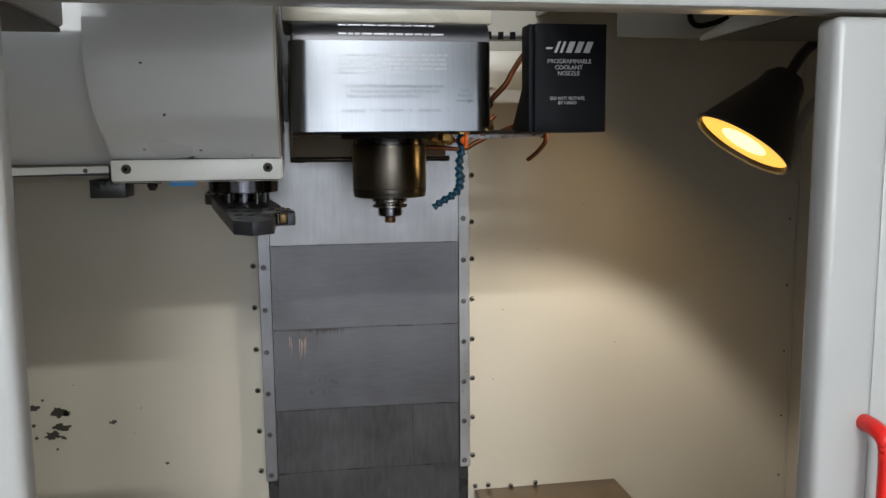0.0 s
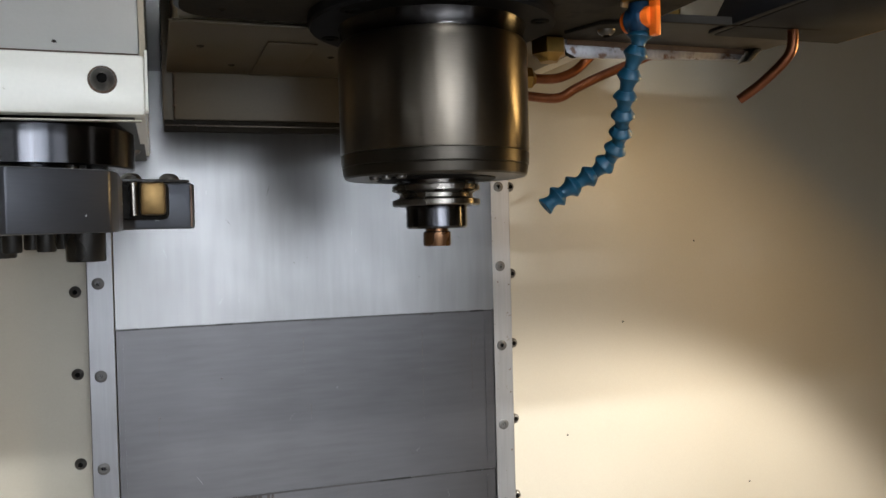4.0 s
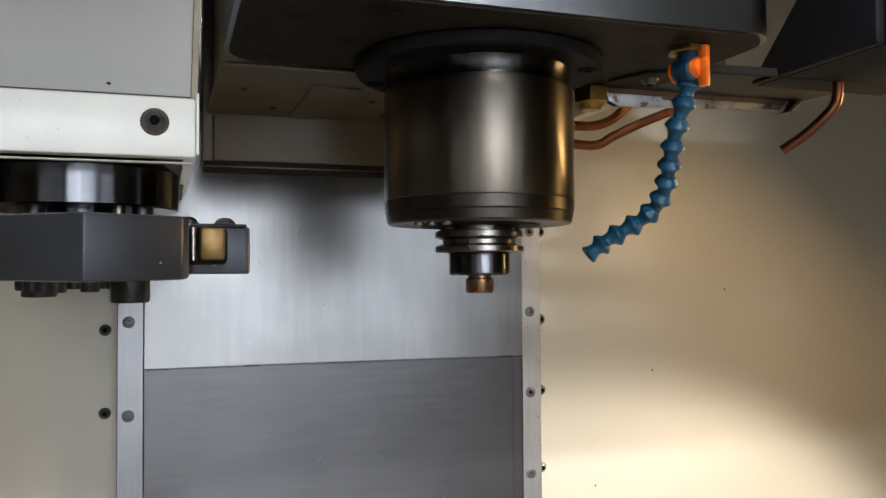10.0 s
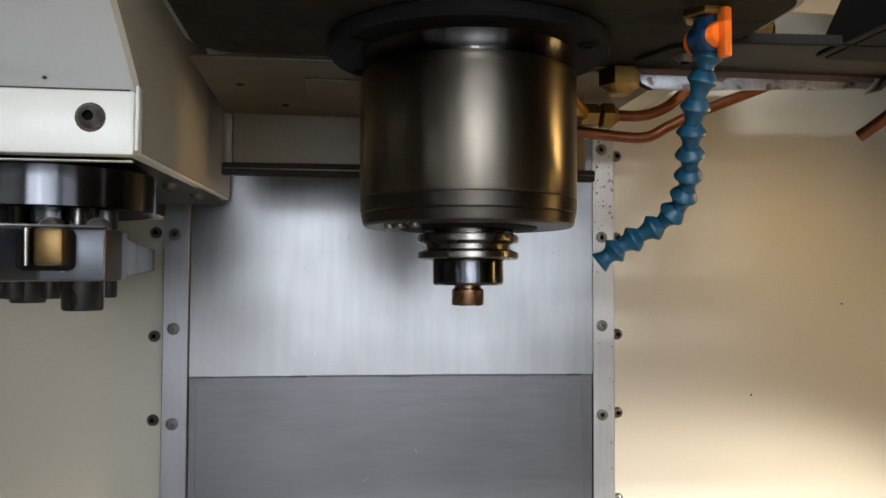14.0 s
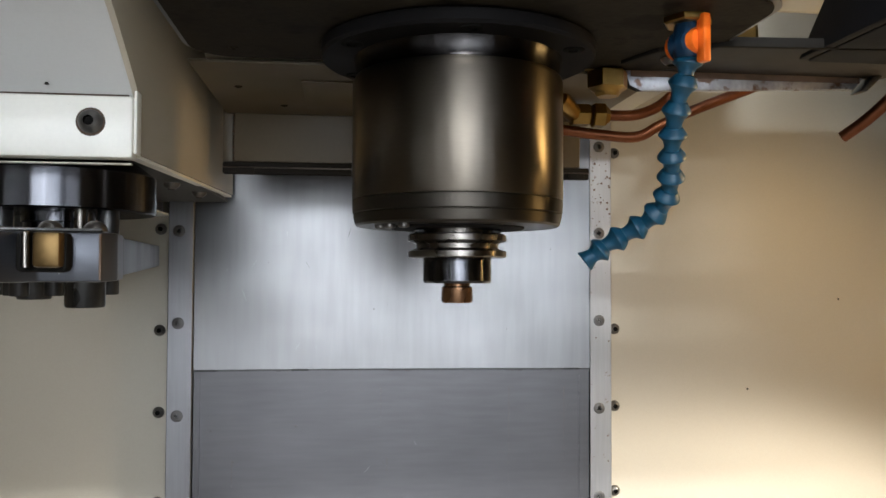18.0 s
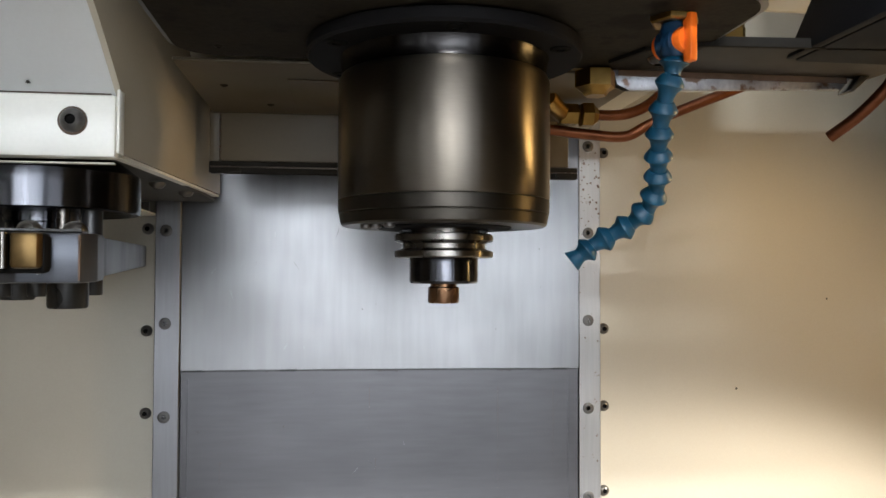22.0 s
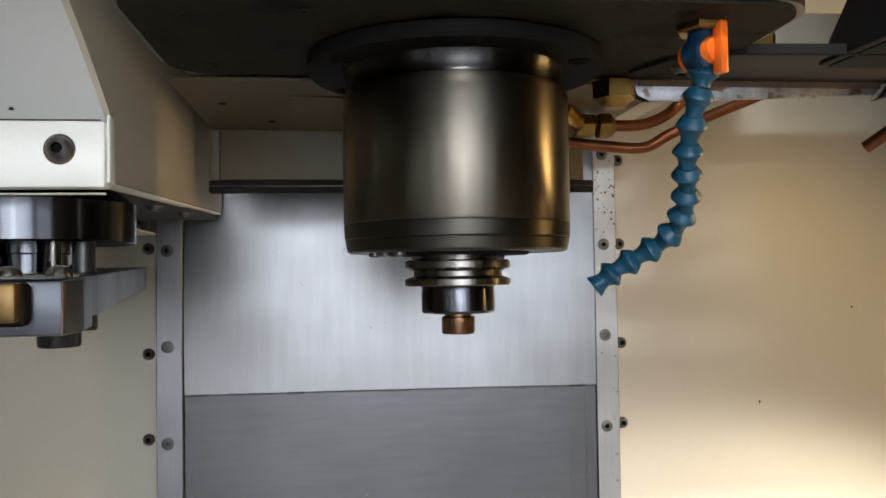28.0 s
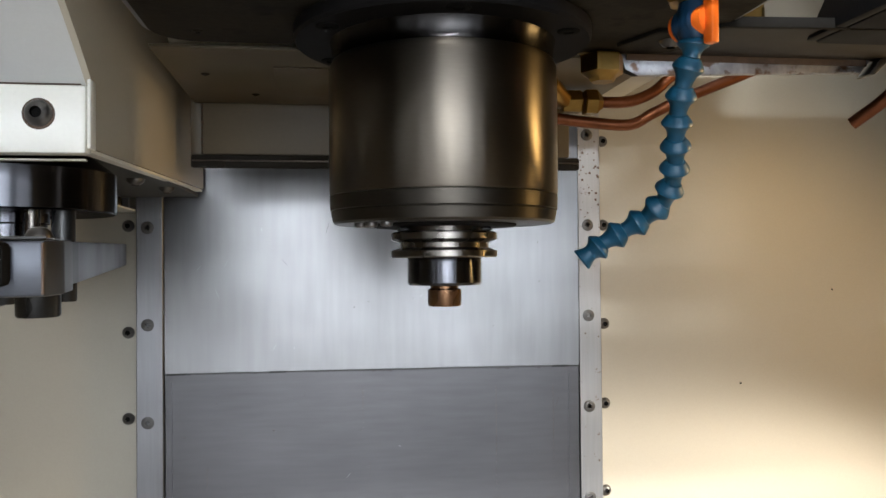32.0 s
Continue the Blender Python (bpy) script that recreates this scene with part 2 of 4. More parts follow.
TANSTREAK = surface("dried_tan_streak", (0.22, 0.165, 0.13), 0.45, 0.7, vary=0.3, scale=60, grain=120, stretch=(8, 8, 0.3), bump=0.0)
GREASE = surface("bare_dark_patch", (0.026, 0.021, 0.017), 0.5, vary=0.3, scale=60, grain=300, bump=0.2)
STAIN = surface("brown_coolant_stain", (0.060, 0.045, 0.036), 0.45, 0.6, vary=0.4, scale=40, grain=120, stretch=(8, 8, 0.4), bump=0.03)
# ledge steel with the lamp's warm reflection painted in as tan
TAN = surface("lamp_warmed_steel", (0.16, 0.115, 0.07), 0.35, 0.7, vary=0.2, scale=14, grain=200, bump=0.1)
PILOT = surface("oily_brown_steel", (0.16, 0.085, 0.045), 0.26, 0.9, vary=0.2, scale=40, grain=200, bump=0.05)
PAD = surface("dull_amber_brass", (0.125, 0.080, 0.034), 0.45, 1.0, vary=0.25, scale=120, grain=300, bump=0.05)
SMEAR = surface("dried_brown_smear", (0.030, 0.024, 0.020), 0.5, 0.4, vary=0.4, scale=60, grain=200, bump=0.05)
LIP = surface("oily_lip_steel", (0.075, 0.060, 0.046), 0.34, 0.8, vary=0.15, scale=14, grain=150, bump=0.03)
PAN = surface("galvanised_pan_steel", (0.22, 0.205, 0.18), 0.6, 0.3, vary=0.2, scale=12, grain=120, bump=0.1)
CONCRETE = surface("workshop_concrete", (0.10, 0.095, 0.09), 0.6, vary=0.2, scale=2.0, grain=60, bump=0.2)
WALLPAINT = surface("workshop_wall_paint", (0.46, 0.47, 0.49), 0.7, vary=0.06, scale=1.5, grain=120, bump=0.1)
PRINT = surface("white_print", (0.70, 0.70, 0.70), 0.6, vary=0.1)
INK = surface("grey_engraving", (0.11, 0.11, 0.12), 0.5, vary=0.2)
FADED = surface("faded_print", (0.27, 0.27, 0.28), 0.36, 0.9, vary=0.25)
TUBE = glowing("fluorescent_tube", (0.85, 0.93, 1.0), 5.0)
HOT = glowing("lit_lamp_lens", (1.0, 0.53, 0.085), 1.7)
HOTTER = glowing("lit_lamp_core", (1.0, 0.72, 0.26), 3.6)
PALEBLUE = surface("sky_blue_paint", (0.08, 0.40, 0.85), 0.4, vary=0.1)


def smoky_pane(name, tint):
    """Scuffed clear plastic: lets part of the light straight through."""
    m, tree, b = shader(name)
    b.inputs["Base Color"].default_value, b.inputs["Roughness"].default_value = (0.05, 0.05, 0.05, 1), 0.12
    clear, mix = tree.nodes.new("ShaderNodeBsdfTransparent"), tree.nodes.new("ShaderNodeMixShader")
    clear.inputs["Color"].default_value = (*tint, 1)
    mix.inputs["Fac"].default_value = 0.12
    tree.links.new(clear.outputs[0], mix.inputs[1])
    tree.links.new(b.outputs[0], mix.inputs[2])
    tree.links.new(mix.outputs[0], tree.nodes["Material Output"].inputs["Surface"])
    return m


PANE = smoky_pane("scuffed_door_pane", (0.88, 0.88, 0.86))


# ---- mesh helpers ----
def bm_box(x0, x1, y0, y1, z0, z1, bev=0.0, seg=2):
    bm = bmesh.new()
    bmesh.ops.create_cube(bm, size=1.0)
    for v in bm.verts:
        v.co = Vector((x0 if v.co.x < 0 else x1, y0 if v.co.y < 0 else y1, z0 if v.co.z < 0 else z1))
    if bev:
        bmesh.ops.bevel(bm, geom=bm.edges[:], offset=bev, segments=seg, profile=0.5, affect="EDGES")
    return bm


def bm_lathe(profile, n=48, centre=(0, 0, 0), axis=None, caps=True):
    """A turned body: (radius, height) from one end to the other, about z or about the given axis."""
    bm = bmesh.new()
    rings = []
    for r, h in profile:
        rings.append([bm.verts.new((r * math.cos(2 * math.pi * k / n), r * math.sin(2 * math.pi * k / n), h)) for k in range(n)])
    for a, b in zip(rings, rings[1:]):
        for k in range(n):
            bm.faces.new((a[k], a[(k + 1) % n], b[(k + 1) % n], b[k]))
    if caps:
        bm.faces.new(rings[0][::-1])
        bm.faces.new(rings[-1])
    m = Matrix.Translation(centre)
    if axis is not None:
        m = m @ Vector(axis).to_track_quat("Z", "Y").to_matrix().to_4x4()
    bm.transform(m)
    bmesh.ops.recalc_face_normals(bm, faces=bm.faces[:])
    return bm


def bm_prism(points, z0, z1, bev=0.0, plane="xy"):
    """An outline raised between two levels. plane xz: outline in x and z, raised along y; yz: outline in y and z, raised along x."""
    bm = bmesh.new()

    def at(p, h):
        return (p[0], p[1], h) if plane == "xy" else ((p[0], h, p[1]) if plane == "xz" else (h, p[0], p[1]))
    a = [bm.verts.new(at(p, z0)) for p in points]
    b = [bm.verts.new(at(p, z1)) for p in points]
    n = len(points)
    for k in range(n):
        bm.faces.new((a[k], a[(k + 1) % n], b[(k + 1) % n], b[k]))
    bm.faces.new(a[::-1])
    bm.faces.new(b)
    bmesh.ops.recalc_face_normals(bm, faces=bm.faces[:])
    if bev:
        bmesh.ops.bevel(bm, geom=bm.edges[:], offset=bev, segments=2, profile=0.5, affect="EDGES")
    return bm


def smooth_path(points, steps=8):
    """A smooth line through the points."""
    p = [Vector(q) for q in points]
    out = []
    for i in range(len(p) - 1):
        a, b, c, d = p[max(i - 1, 0)], p[i], p[i + 1], p[min(i + 2, len(p) - 1)]
        for k in range(steps):
            t = k / steps
            out.append(0.5 * (2 * b + (c - a) * t + (2 * a - 5 * b + 4 * c - d) * t * t + (3 * b - a - 3 * c + d) * t ** 3))
    return out + [p[-1]]


def bm_tube(points, radius, n=16, bore=0.0):
    """A pipe along a line; with a bore its ends are open rings."""
    bm = bmesh.new()
    rings, up = [], Vector((0.1, 0.2, 1)).normalized()
    for i, p in enumerate(points):
        way = (points[min(i + 1, len(points) - 1)] - points[max(i - 1, 0)]).normalized()
        u = way.cross(up).normalized()
        v = way.cross(u).normalized()
        r = radius[i] if isinstance(radius, (list, tuple)) else radius
        rings.append([bm.verts.new(p + r * (math.cos(2 * math.pi * k / n) * u + math.sin(2 * math.pi * k / n) * v)) for k in range(n)])
    for a, b in zip(rings, rings[1:]):
        for k in range(n):
            bm.faces.new((a[k], a[(k + 1) % n], b[(k + 1) % n], b[k]))
    for ring, way in ((rings[0], points[1] - points[0]), (rings[-1], points[-2] - points[-1])):
        if bore:
            mid = sum((v.co for v in ring), Vector()) / n
            rim = [bm.verts.new(mid + (v.co - mid) * bore) for v in ring]
            deep = [bm.verts.new(v.co + way.normalized() * 0.006) for v in rim]
            for k in range(n):
                bm.faces.new((ring[k], ring[(k + 1) % n], rim[(k + 1) % n], rim[k]))
                bm.faces.new((rim[k], rim[(k + 1) % n], deep[(k + 1) % n], deep[k]))
            bm.faces.new(deep)
        else:
            bm.faces.new(ring)
    bmesh.ops.recalc_face_normals(bm, faces=bm.faces[:])
    return bm


def finish(bm, name, material, smooth=True):
    me = bpy.data.meshes.new(name)
    bm.to_mesh(me)
    bm.free()
    me.materials.append(material)
    if smooth:
        me.shade_smooth()
        me.set_sharp_from_angle(angle=radians(32))
    return me


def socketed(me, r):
    """Paints shade into the hexagon recess in the middle of a screw head."""
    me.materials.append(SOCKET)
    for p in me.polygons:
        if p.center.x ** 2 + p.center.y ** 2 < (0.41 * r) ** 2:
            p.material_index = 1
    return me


def thing(name, label, category, bm=None, material=None, group="", kind="", at=None):
    ob = new(name, finish(bm, name, material) if bm else None)
    if at is not None:
        ob.location = at
    return tagged(ob, label, category, group, kind)


def part(name, bm, material, parent, label=""):
    ob = new(name, finish(bm, name, material))
    ob.parent = parent
    bpy.context.view_layer.update()
    ob.matrix_parent_inverse = parent.matrix_world.inverted()
    return tagged(ob, label)


def mesh_part(name, me, m, parent, label=""):
    ob = new(name, me)
    ob.parent = parent
    ob.matrix_basis = m
    return tagged(ob, label)


def structure(name, bm, material, label, category):
    return thing(name, label, category, bm, material, kind="structure")


def text_mesh(words, size, material, depth=0.0003):
    c = bpy.data.curves.new("writing", "FONT")
    c.body, c.size, c.align_x, c.align_y, c.extrude = words, size, "CENTER", "CENTER", depth
    ob = new("writing", c)
    me = bpy.data.meshes.new_from_object(ob.evaluated_get(bpy.context.evaluated_depsgraph_get()))
    bpy.data.objects.remove(ob)
    me.materials.clear()
    me.materials.append(material)
    return me

# ---- workshop round the machine ----
structure("ground", bm_box(-4, 4, -7, 3.4, -0.1, 0), CONCRETE, "grey concrete workshop floor", "floor")
structure("wall_front", bm_box(-4, 4, -7.1, -7, 0, 4.6), WALLPAINT, "pale painted workshop wall", "wall")
structure("wall_rear", bm_box(-4, 4, 3.4, 3.5, 0, 4.6), WALLPAINT, "pale painted workshop wall", "wall")
structure("wall_left", bm_box(-4.1, -4, -7, 3.4, 0, 4.6), WALLPAINT, "pale painted workshop wall", "wall")
structure("wall_right", bm_box(4, 4.1, -7, 3.4, 0, 4.6), WALLPAINT, "pale painted workshop wall", "wall")
structure("ceiling", bm_box(-4, 4, -7, 3.4, 4.6, 4.7), WALLPAINT, "pale workshop ceiling", "ceiling")
win = thing("window_1", "high workshop window with pale frame", "window", bm_box(-1.68, 0.68, -7.0, -6.965, 1.91, 1.98, 0.004), WALLPAINT, kind="structure")
part("frame_head", bm_box(-1.68, 0.68, -7.0, -6.965, 2.65, 2.73, 0.004), WALLPAINT, win)
for x in (-1.68, -0.90, -0.13, 0.62):
    part("frame_post", bm_box(x, x + 0.06, -7.0, -6.966, 1.981, 2.649, 0.004), WALLPAINT, win)
tall = thing("window_3", "tall workshop window with pale frame", "window", bm_box(0.72, 3.08, -7.0, -6.965, 1.32, 1.39, 0.004), WALLPAINT, kind="structure")
part("frame_head", bm_box(0.72, 3.08, -7.0, -6.965, 2.61, 2.68, 0.004), WALLPAINT, tall)
for x in (0.72, 1.49, 2.26, 3.02):
    part("frame_post", bm_box(x, x + 0.06, -7.0, -6.966, 1.391, 2.609, 0.004), WALLPAINT, tall)
goods = thing("door_3", "open goods door in the workshop wall with pale frame", "door", bm_box(-0.15, 0.71, -7.0, -6.965, 1.81, 1.86, 0.004), WALLPAINT, kind="structure")
for x in (-0.15, 0.66):
    part("frame_post", bm_box(x, x + 0.05, -7.0, -6.966, 0.0, 1.809, 0.004), WALLPAINT, goods)
strip_win = thing("window_2", "strip of high workshop windows with pale frame", "window", bm_box(-2.18, 2.18, -7.0, -6.965, 2.74, 2.81, 0.004), WALLPAINT, kind="structure")
part("frame_head", bm_box(-2.18, 2.18, -7.0, -6.965, 4.09, 4.16, 0.004), WALLPAINT, strip_win)
for x in (-2.18, -1.08, -0.03, 1.02, 2.12):
    part("frame_post", bm_box(x, x + 0.06, -7.0, -6.966, 2.811, 4.089, 0.004), WALLPAINT, strip_win)
for fx, fy, fz in FITTINGS:
    lamp = thing("ceiling_light", "white fluorescent fitting hung under the ceiling", "light", bm_box(fx - 0.65, fx + 0.65, fy - 0.17, fy + 0.17, fz - 0.01, fz + 0.06, 0.01), WALLPAINT, "workshop ceiling lights")
    for dy in (-0.08, 0.08):
        part("tube", bm_tube([Vector((fx - 0.6, fy + dy, fz - 0.035)), Vector((fx + 0.6, fy + dy, fz - 0.035))], 0.014), TUBE, lamp, "lit fluorescent tube")
    part("hanger", bm_box(fx - 0.01, fx + 0.01, fy - 0.01, fy + 0.01, fz + 0.06, 4.6), SHADE, lamp)


# ---- screws ----
def bm_button_screw(r, h):
    prof = [(r, 0)] + [(r * math.cos(a), h * math.sin(a)) for a in (0.25, 0.55, 0.85, 1.1)] + [(r * 0.42, h), (r * 0.40, h * 0.35), (r * 0.05, h * 0.30)]
    return bm_lathe(prof, 16)


def bm_flat_screw(r, h):
    return bm_lathe([(r, 0), (r, h * 0.7), (r * 0.93, h), (r * 0.40, h), (r * 0.37, -h * 0.4), (r * 0.05, -h * 0.4)], 16)


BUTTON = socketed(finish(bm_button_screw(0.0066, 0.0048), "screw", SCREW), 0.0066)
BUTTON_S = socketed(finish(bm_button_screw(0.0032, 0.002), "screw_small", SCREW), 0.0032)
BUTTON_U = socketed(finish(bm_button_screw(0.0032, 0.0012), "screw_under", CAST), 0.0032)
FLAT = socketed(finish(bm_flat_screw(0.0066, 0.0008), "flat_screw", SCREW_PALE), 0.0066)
BAR_BOLT = socketed(finish(bm_button_screw(0.0074, 0.0052), "bar_bolt", SCREW), 0.0074)
BOLT_STAIN = finish(bm_lathe([(0.0086, 0.0), (0.0084, 0.0003), (0.0004, 0.0003)], 20), "bolt_stain", RUST)


def facing_front(x, y, z):
    return pose(x, y, z, 90, random.uniform(0, 60), 0)


# ---- enclosure ----
BACK = 2.015
wall_bl = structure("wall_back_left", bm_box(-1.0, -0.064, BACK, BACK + 0.004, 0.45, 1.95), CREAM, "cream painted sheet back wall with bare chips", "wall")
wall_br = structure("wall_back_right", bm_box(0.439, 1.335, BACK, BACK + 0.004, 0.45, 1.95), CREAM, "cream painted sheet back wall lit by the lamp", "wall")
structure("wall_back_column", bm_box(-0.064, 0.441, BACK + 0.004, BACK + 0.01, 0.45, 1.95), BLACK, "dark column front behind the way covers", "wall")
structure("wall_side_right", bm_box(1.335, 1.345, 0.86, 2.02, 0.45, 1.95), CREAM, "cream painted enclosure side wall", "wall")
structure("wall_side_left", bm_box(-1.01, -1.0, 0.86, 2.02, 0.45, 1.95), CREAM, "cream painted enclosure side wall", "wall")
structure("floor", bm_box(-0.999, 1.334, 0.861, 2.014, 0.50, 0.55), PAN, "bright galvanised steel enclosure floor pan", "floor")
Z_WALL = [1.4590, 1.3440, 1.2515, 1.1505, 1.0480, 0.9460, 0.8440, 0.7430]
for z in Z_WALL:
    mesh_part("screw", BUTTON, facing_front(-0.0805, BACK, z), wall_bl)
    mesh_part("screw", BUTTON, facing_front(0.4515, BACK, z), wall_br)
for x, z in ((0.4515, 1.5570), (0.4575, 0.659), (0.492, 0.659), (0.552, 0.652), (0.618, 0.655)):
    mesh_part("screw", BUTTON, facing_front(x, BACK, z), wall_br)
for z in (1.33, 1.151, 0.97, 0.79, 0.62):
    mesh_part("screw", BUTTON_S, facing_front(1.314, BACK, z), wall_br)
# seams where sheets meet
part("corner_flange", bm_box(1.328, 1.334, BACK - 0.004, BACK - 0.0005, 0.45, 1.95), CREAM, wall_br)
part("top_seam", bm_box(0.60, 1.327, BACK - 0.0012, BACK - 0.0003, 1.776, 1.895), CREAM, wall_br)

# bare chips in the paint
def bm_chip(r, seed, sx=1.0):
    rng = random.Random(seed)
    pts = []
    for k in range(18):
        a = 2 * math.pi * k / 18
        q = r * rng.uniform(0.45, 1.15)
        pts.append((sx * q * math.cos(a), q * math.sin(a)))
    return bm_prism(pts, -0.0008, 0.0, plane="xz")


CHIPS = [(-0.522, 0.934, 0.015, 1.3), (-0.505, 0.930, 0.008, 1.2), (-0.520, 0.898, 0.010, 2.2), (-0.538, 0.880, 0.013, 1.5), (-0.515, 0.872, 0.006, 1.2),
         (-0.417, 0.8895, 0.006, 1.6), (-0.575, 0.948, 0.009, 1.5), (-0.556, 0.965, 0.004, 1.2), (-0.578, 0.905, 0.006, 1.0), (-0.574, 0.875, 0.005, 1.2),
         (-0.530, 0.845, 0.003, 1.5), (-0.30, 0.780, 0.004, 1.3), (-0.352, 0.921, 0.0018, 1.0), (-0.370, 0.860, 0.0015, 1.0), (-0.50, 0.985, 0.0015, 1.0)]
for k, (x, z, r, sx) in enumerate(CHIPS):
    x, z = (x - 0.014, z - 0.012) if x < -0.5 else (x, z)
    chip = part("paint_chip", bm_chip(r, k, sx), GREASE, wall_bl, "bare dark chip in the paint")
    chip.location = (x, BACK - 0.0002, z)
for k, (x, z) in enumerate(((0.53, 1.12), (0.505, 0.94), (0.74, 1.38), (0.62, 1.27), (0.83, 1.02))):
    chip = part("paint_chip", bm_chip(0.0016, 40 + k), GREASE, wall_br)
    chip.location = (x, BACK - 0.0002, z)

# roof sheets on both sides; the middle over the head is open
structure("roof_right", bm_box(0.715, 1.334, 0.86, 1.501, 1.801, 1.84, 0.004), UNDERSHADE, "sheet roof over the enclosure side with shade in its colour", "roof")
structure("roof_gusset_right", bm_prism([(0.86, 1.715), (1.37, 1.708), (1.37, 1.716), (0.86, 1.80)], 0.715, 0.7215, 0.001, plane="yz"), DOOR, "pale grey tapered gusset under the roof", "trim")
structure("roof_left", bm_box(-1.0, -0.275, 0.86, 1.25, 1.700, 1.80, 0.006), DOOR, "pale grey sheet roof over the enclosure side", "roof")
# sheets added below the roofs; their dark colour stands in for shade
structure("roof_lining_right", bm_box(0.722, 1.330, 0.865, 1.368, 1.709, 1.7145), UNDERSHADE, "side roof underside with shade in its colour", "roof")
structure("roof_lining_left", bm_box(-0.995, -0.280, 0.865, 1.247, 1.694, 1.6995), UNDERSHADE, "side roof underside with shade in its colour", "roof")
structure("roof_rear", bm_box(0.62, 1.334, 1.508, 2.012, 1.90, 1.93), CREAM, "cream sheet roof over the rear corner", "roof")

# unseen sheets, added on both sides of the head opening to block light
structure("roof_middle_left", bm_box(-0.2745, 0.040, 0.861, 1.36, 1.782, 1.83), DOOR, "added pale grey sheet roof behind the lintel", "roof")
structure("roof_middle_right", bm_box(0.440, 0.7145, 0.861, 1.36, 1.782, 1.83), DOOR, "added pale grey sheet roof behind the lintel", "roof")
# skirts added to stop light leaking through the gap between roof levels
structure("roof_skirt_front", bm_box(0.62, 1.334, 1.502, 1.507, 1.73, 1.93), CREAM, "added cream sheet blocking light between the roof levels", "wall")
structure("roof_skirt_side", bm_box(0.612, 0.619, 1.502, 2.012, 1.84, 1.93), CREAM, "added cream sheet blocking light beside the head", "wall")

# front of the machine with its sliding doors
FRONT = 0.83
structure("wall_machine_left", bm_box(-1.05, -0.80, FRONT + 0.035, 0.86, 0.0, 1.95), DOOR, "pale grey machine front panel", "wall")
structure("wall_machine_right", bm_box(0.95, 1.40, FRONT + 0.035, 0.86, 0.0, 1.95), DOOR, "pale grey machine front panel", "wall")
structure("wall_machine_sill", bm_box(-0.80, 0.95, FRONT + 0.035, 0.86, 0.0, 0.62), DOOR, "pale grey machine front panel below the doors", "wall")
structure("door_lintel", bm_box(-1.05, 1.40, FRONT - 0.02, FRONT + 0.03, 1.672, 1.80, 0.005), DOOR, "white painted lintel over the doors", "trim")


def sliding_door(name, x_edge, side, window=True):
    """A sliding door with a window. side: -1 opens to smaller x."""
    x1 = x_edge + side * 0.62
    door = new(name)
    door.location = (x_edge, FRONT, 0.62)
    tagged(door, "open pale grey sliding door with a window and red handle", "door", kind="structure")

    def bx(a, b):
        return (min(a, b), max(a, b))
    s0, s1 = bx(x_edge, x_edge + side * 0.068)
    part("stile", bm_box(s0, s1, FRONT - 0.012, FRONT + 0.028, 0.60, 1.668, 0.010, 3), DOOR, door)
    s2, s3 = bx(x1, x1 - side * 0.07)
    part("stile", bm_box(s2, s3, FRONT - 0.012, FRONT + 0.028, 0.60, 1.668, 0.008), DOOR, door)
    a, b = bx(x_edge + side * 0.067, x1 - side * 0.069)
    part("inner_flange", bm_box(*bx(x_edge + side * 0.012, x_edge + side * 0.03), FRONT + 0.027, FRONT + 0.034, 0.63, 1.66, 0.002), DOOR, door)
    if not window:
        part("panel", bm_box(a, b, FRONT - 0.008, FRONT + 0.020, 0.60, 1.667, 0.003), DOOR, door)
        tagged(door, "open pale grey sliding door with a red handle")
        return door
    part("top_rail", bm_box(a, b, FRONT - 0.010, FRONT + 0.026, 1.56, 1.667, 0.004), DOOR, door)
    part("bottom_rail", bm_box(a, b, FRONT - 0.010, FRONT + 0.026, 0.60, 1.285, 0.004), DOOR, door)
    part("pane", bm_box(a, b, FRONT + 0.004, FRONT + 0.009, 1.286, 1.559), PANE, door, "scuffed plastic window pane")
    # rounded corner of the window
    ca = x_edge + side * 0.066
    r = 0.03
    pts = [(ca, 1.284)] + [(ca + side * (r - r * math.sin(t)), 1.284 + r - r * math.cos(t)) for t in [k * math.pi / 16 for k in range(9)]]
    part("window_corner", bm_prism(pts, FRONT - 0.008, FRONT + 0.024, plane="xz"), DOOR, door)
    return door


door_l = sliding_door("door_1", -0.228, -1)
door_r = sliding_door("door_2", 0.588, 1, False)


def red_handle(door, x, z):
    p = smooth_path([(x, FRONT - 0.012, z), (x, FRONT - 0.035, z - 0.002), (x + 0.002, FRONT - 0.048, z - 0.016), (x + 0.002, FRONT - 0.050, z - 0.06), (x + 0.002, FRONT - 0.048, z - 0.13),
                     (x, FRONT - 0.035, z - 0.146), (x, FRONT - 0.012, z - 0.148)], 5)
    part("handle", bm_tube(p, 0.0095), RED, door, "red plastic pull handle")


red_handle(door_r, 0.645, 1.228)
red_handle(door_l, -0.292, 1.165)

# ---- column: telescopic way cover, edge strips ----
way = new("way_cover")
way.location = (0.19, 2.0, 0.5)
tagged(way, "telescopic steel way cover in worn overlapping panels", "way cover")
LEVELS = [(1.3015, 1.590, 1.9890), (1.0975, 1.3040, 1.9925), (0.8960, 1.1000, 1.9960), (0.7360, 0.8985, 1.9995), (0.46, 0.7385, 2.0030)]


def dish(x):
    """The sheets are slightly hollow across their width."""
    return 0.0030 - 0.088 * (x - 0.045) ** 2


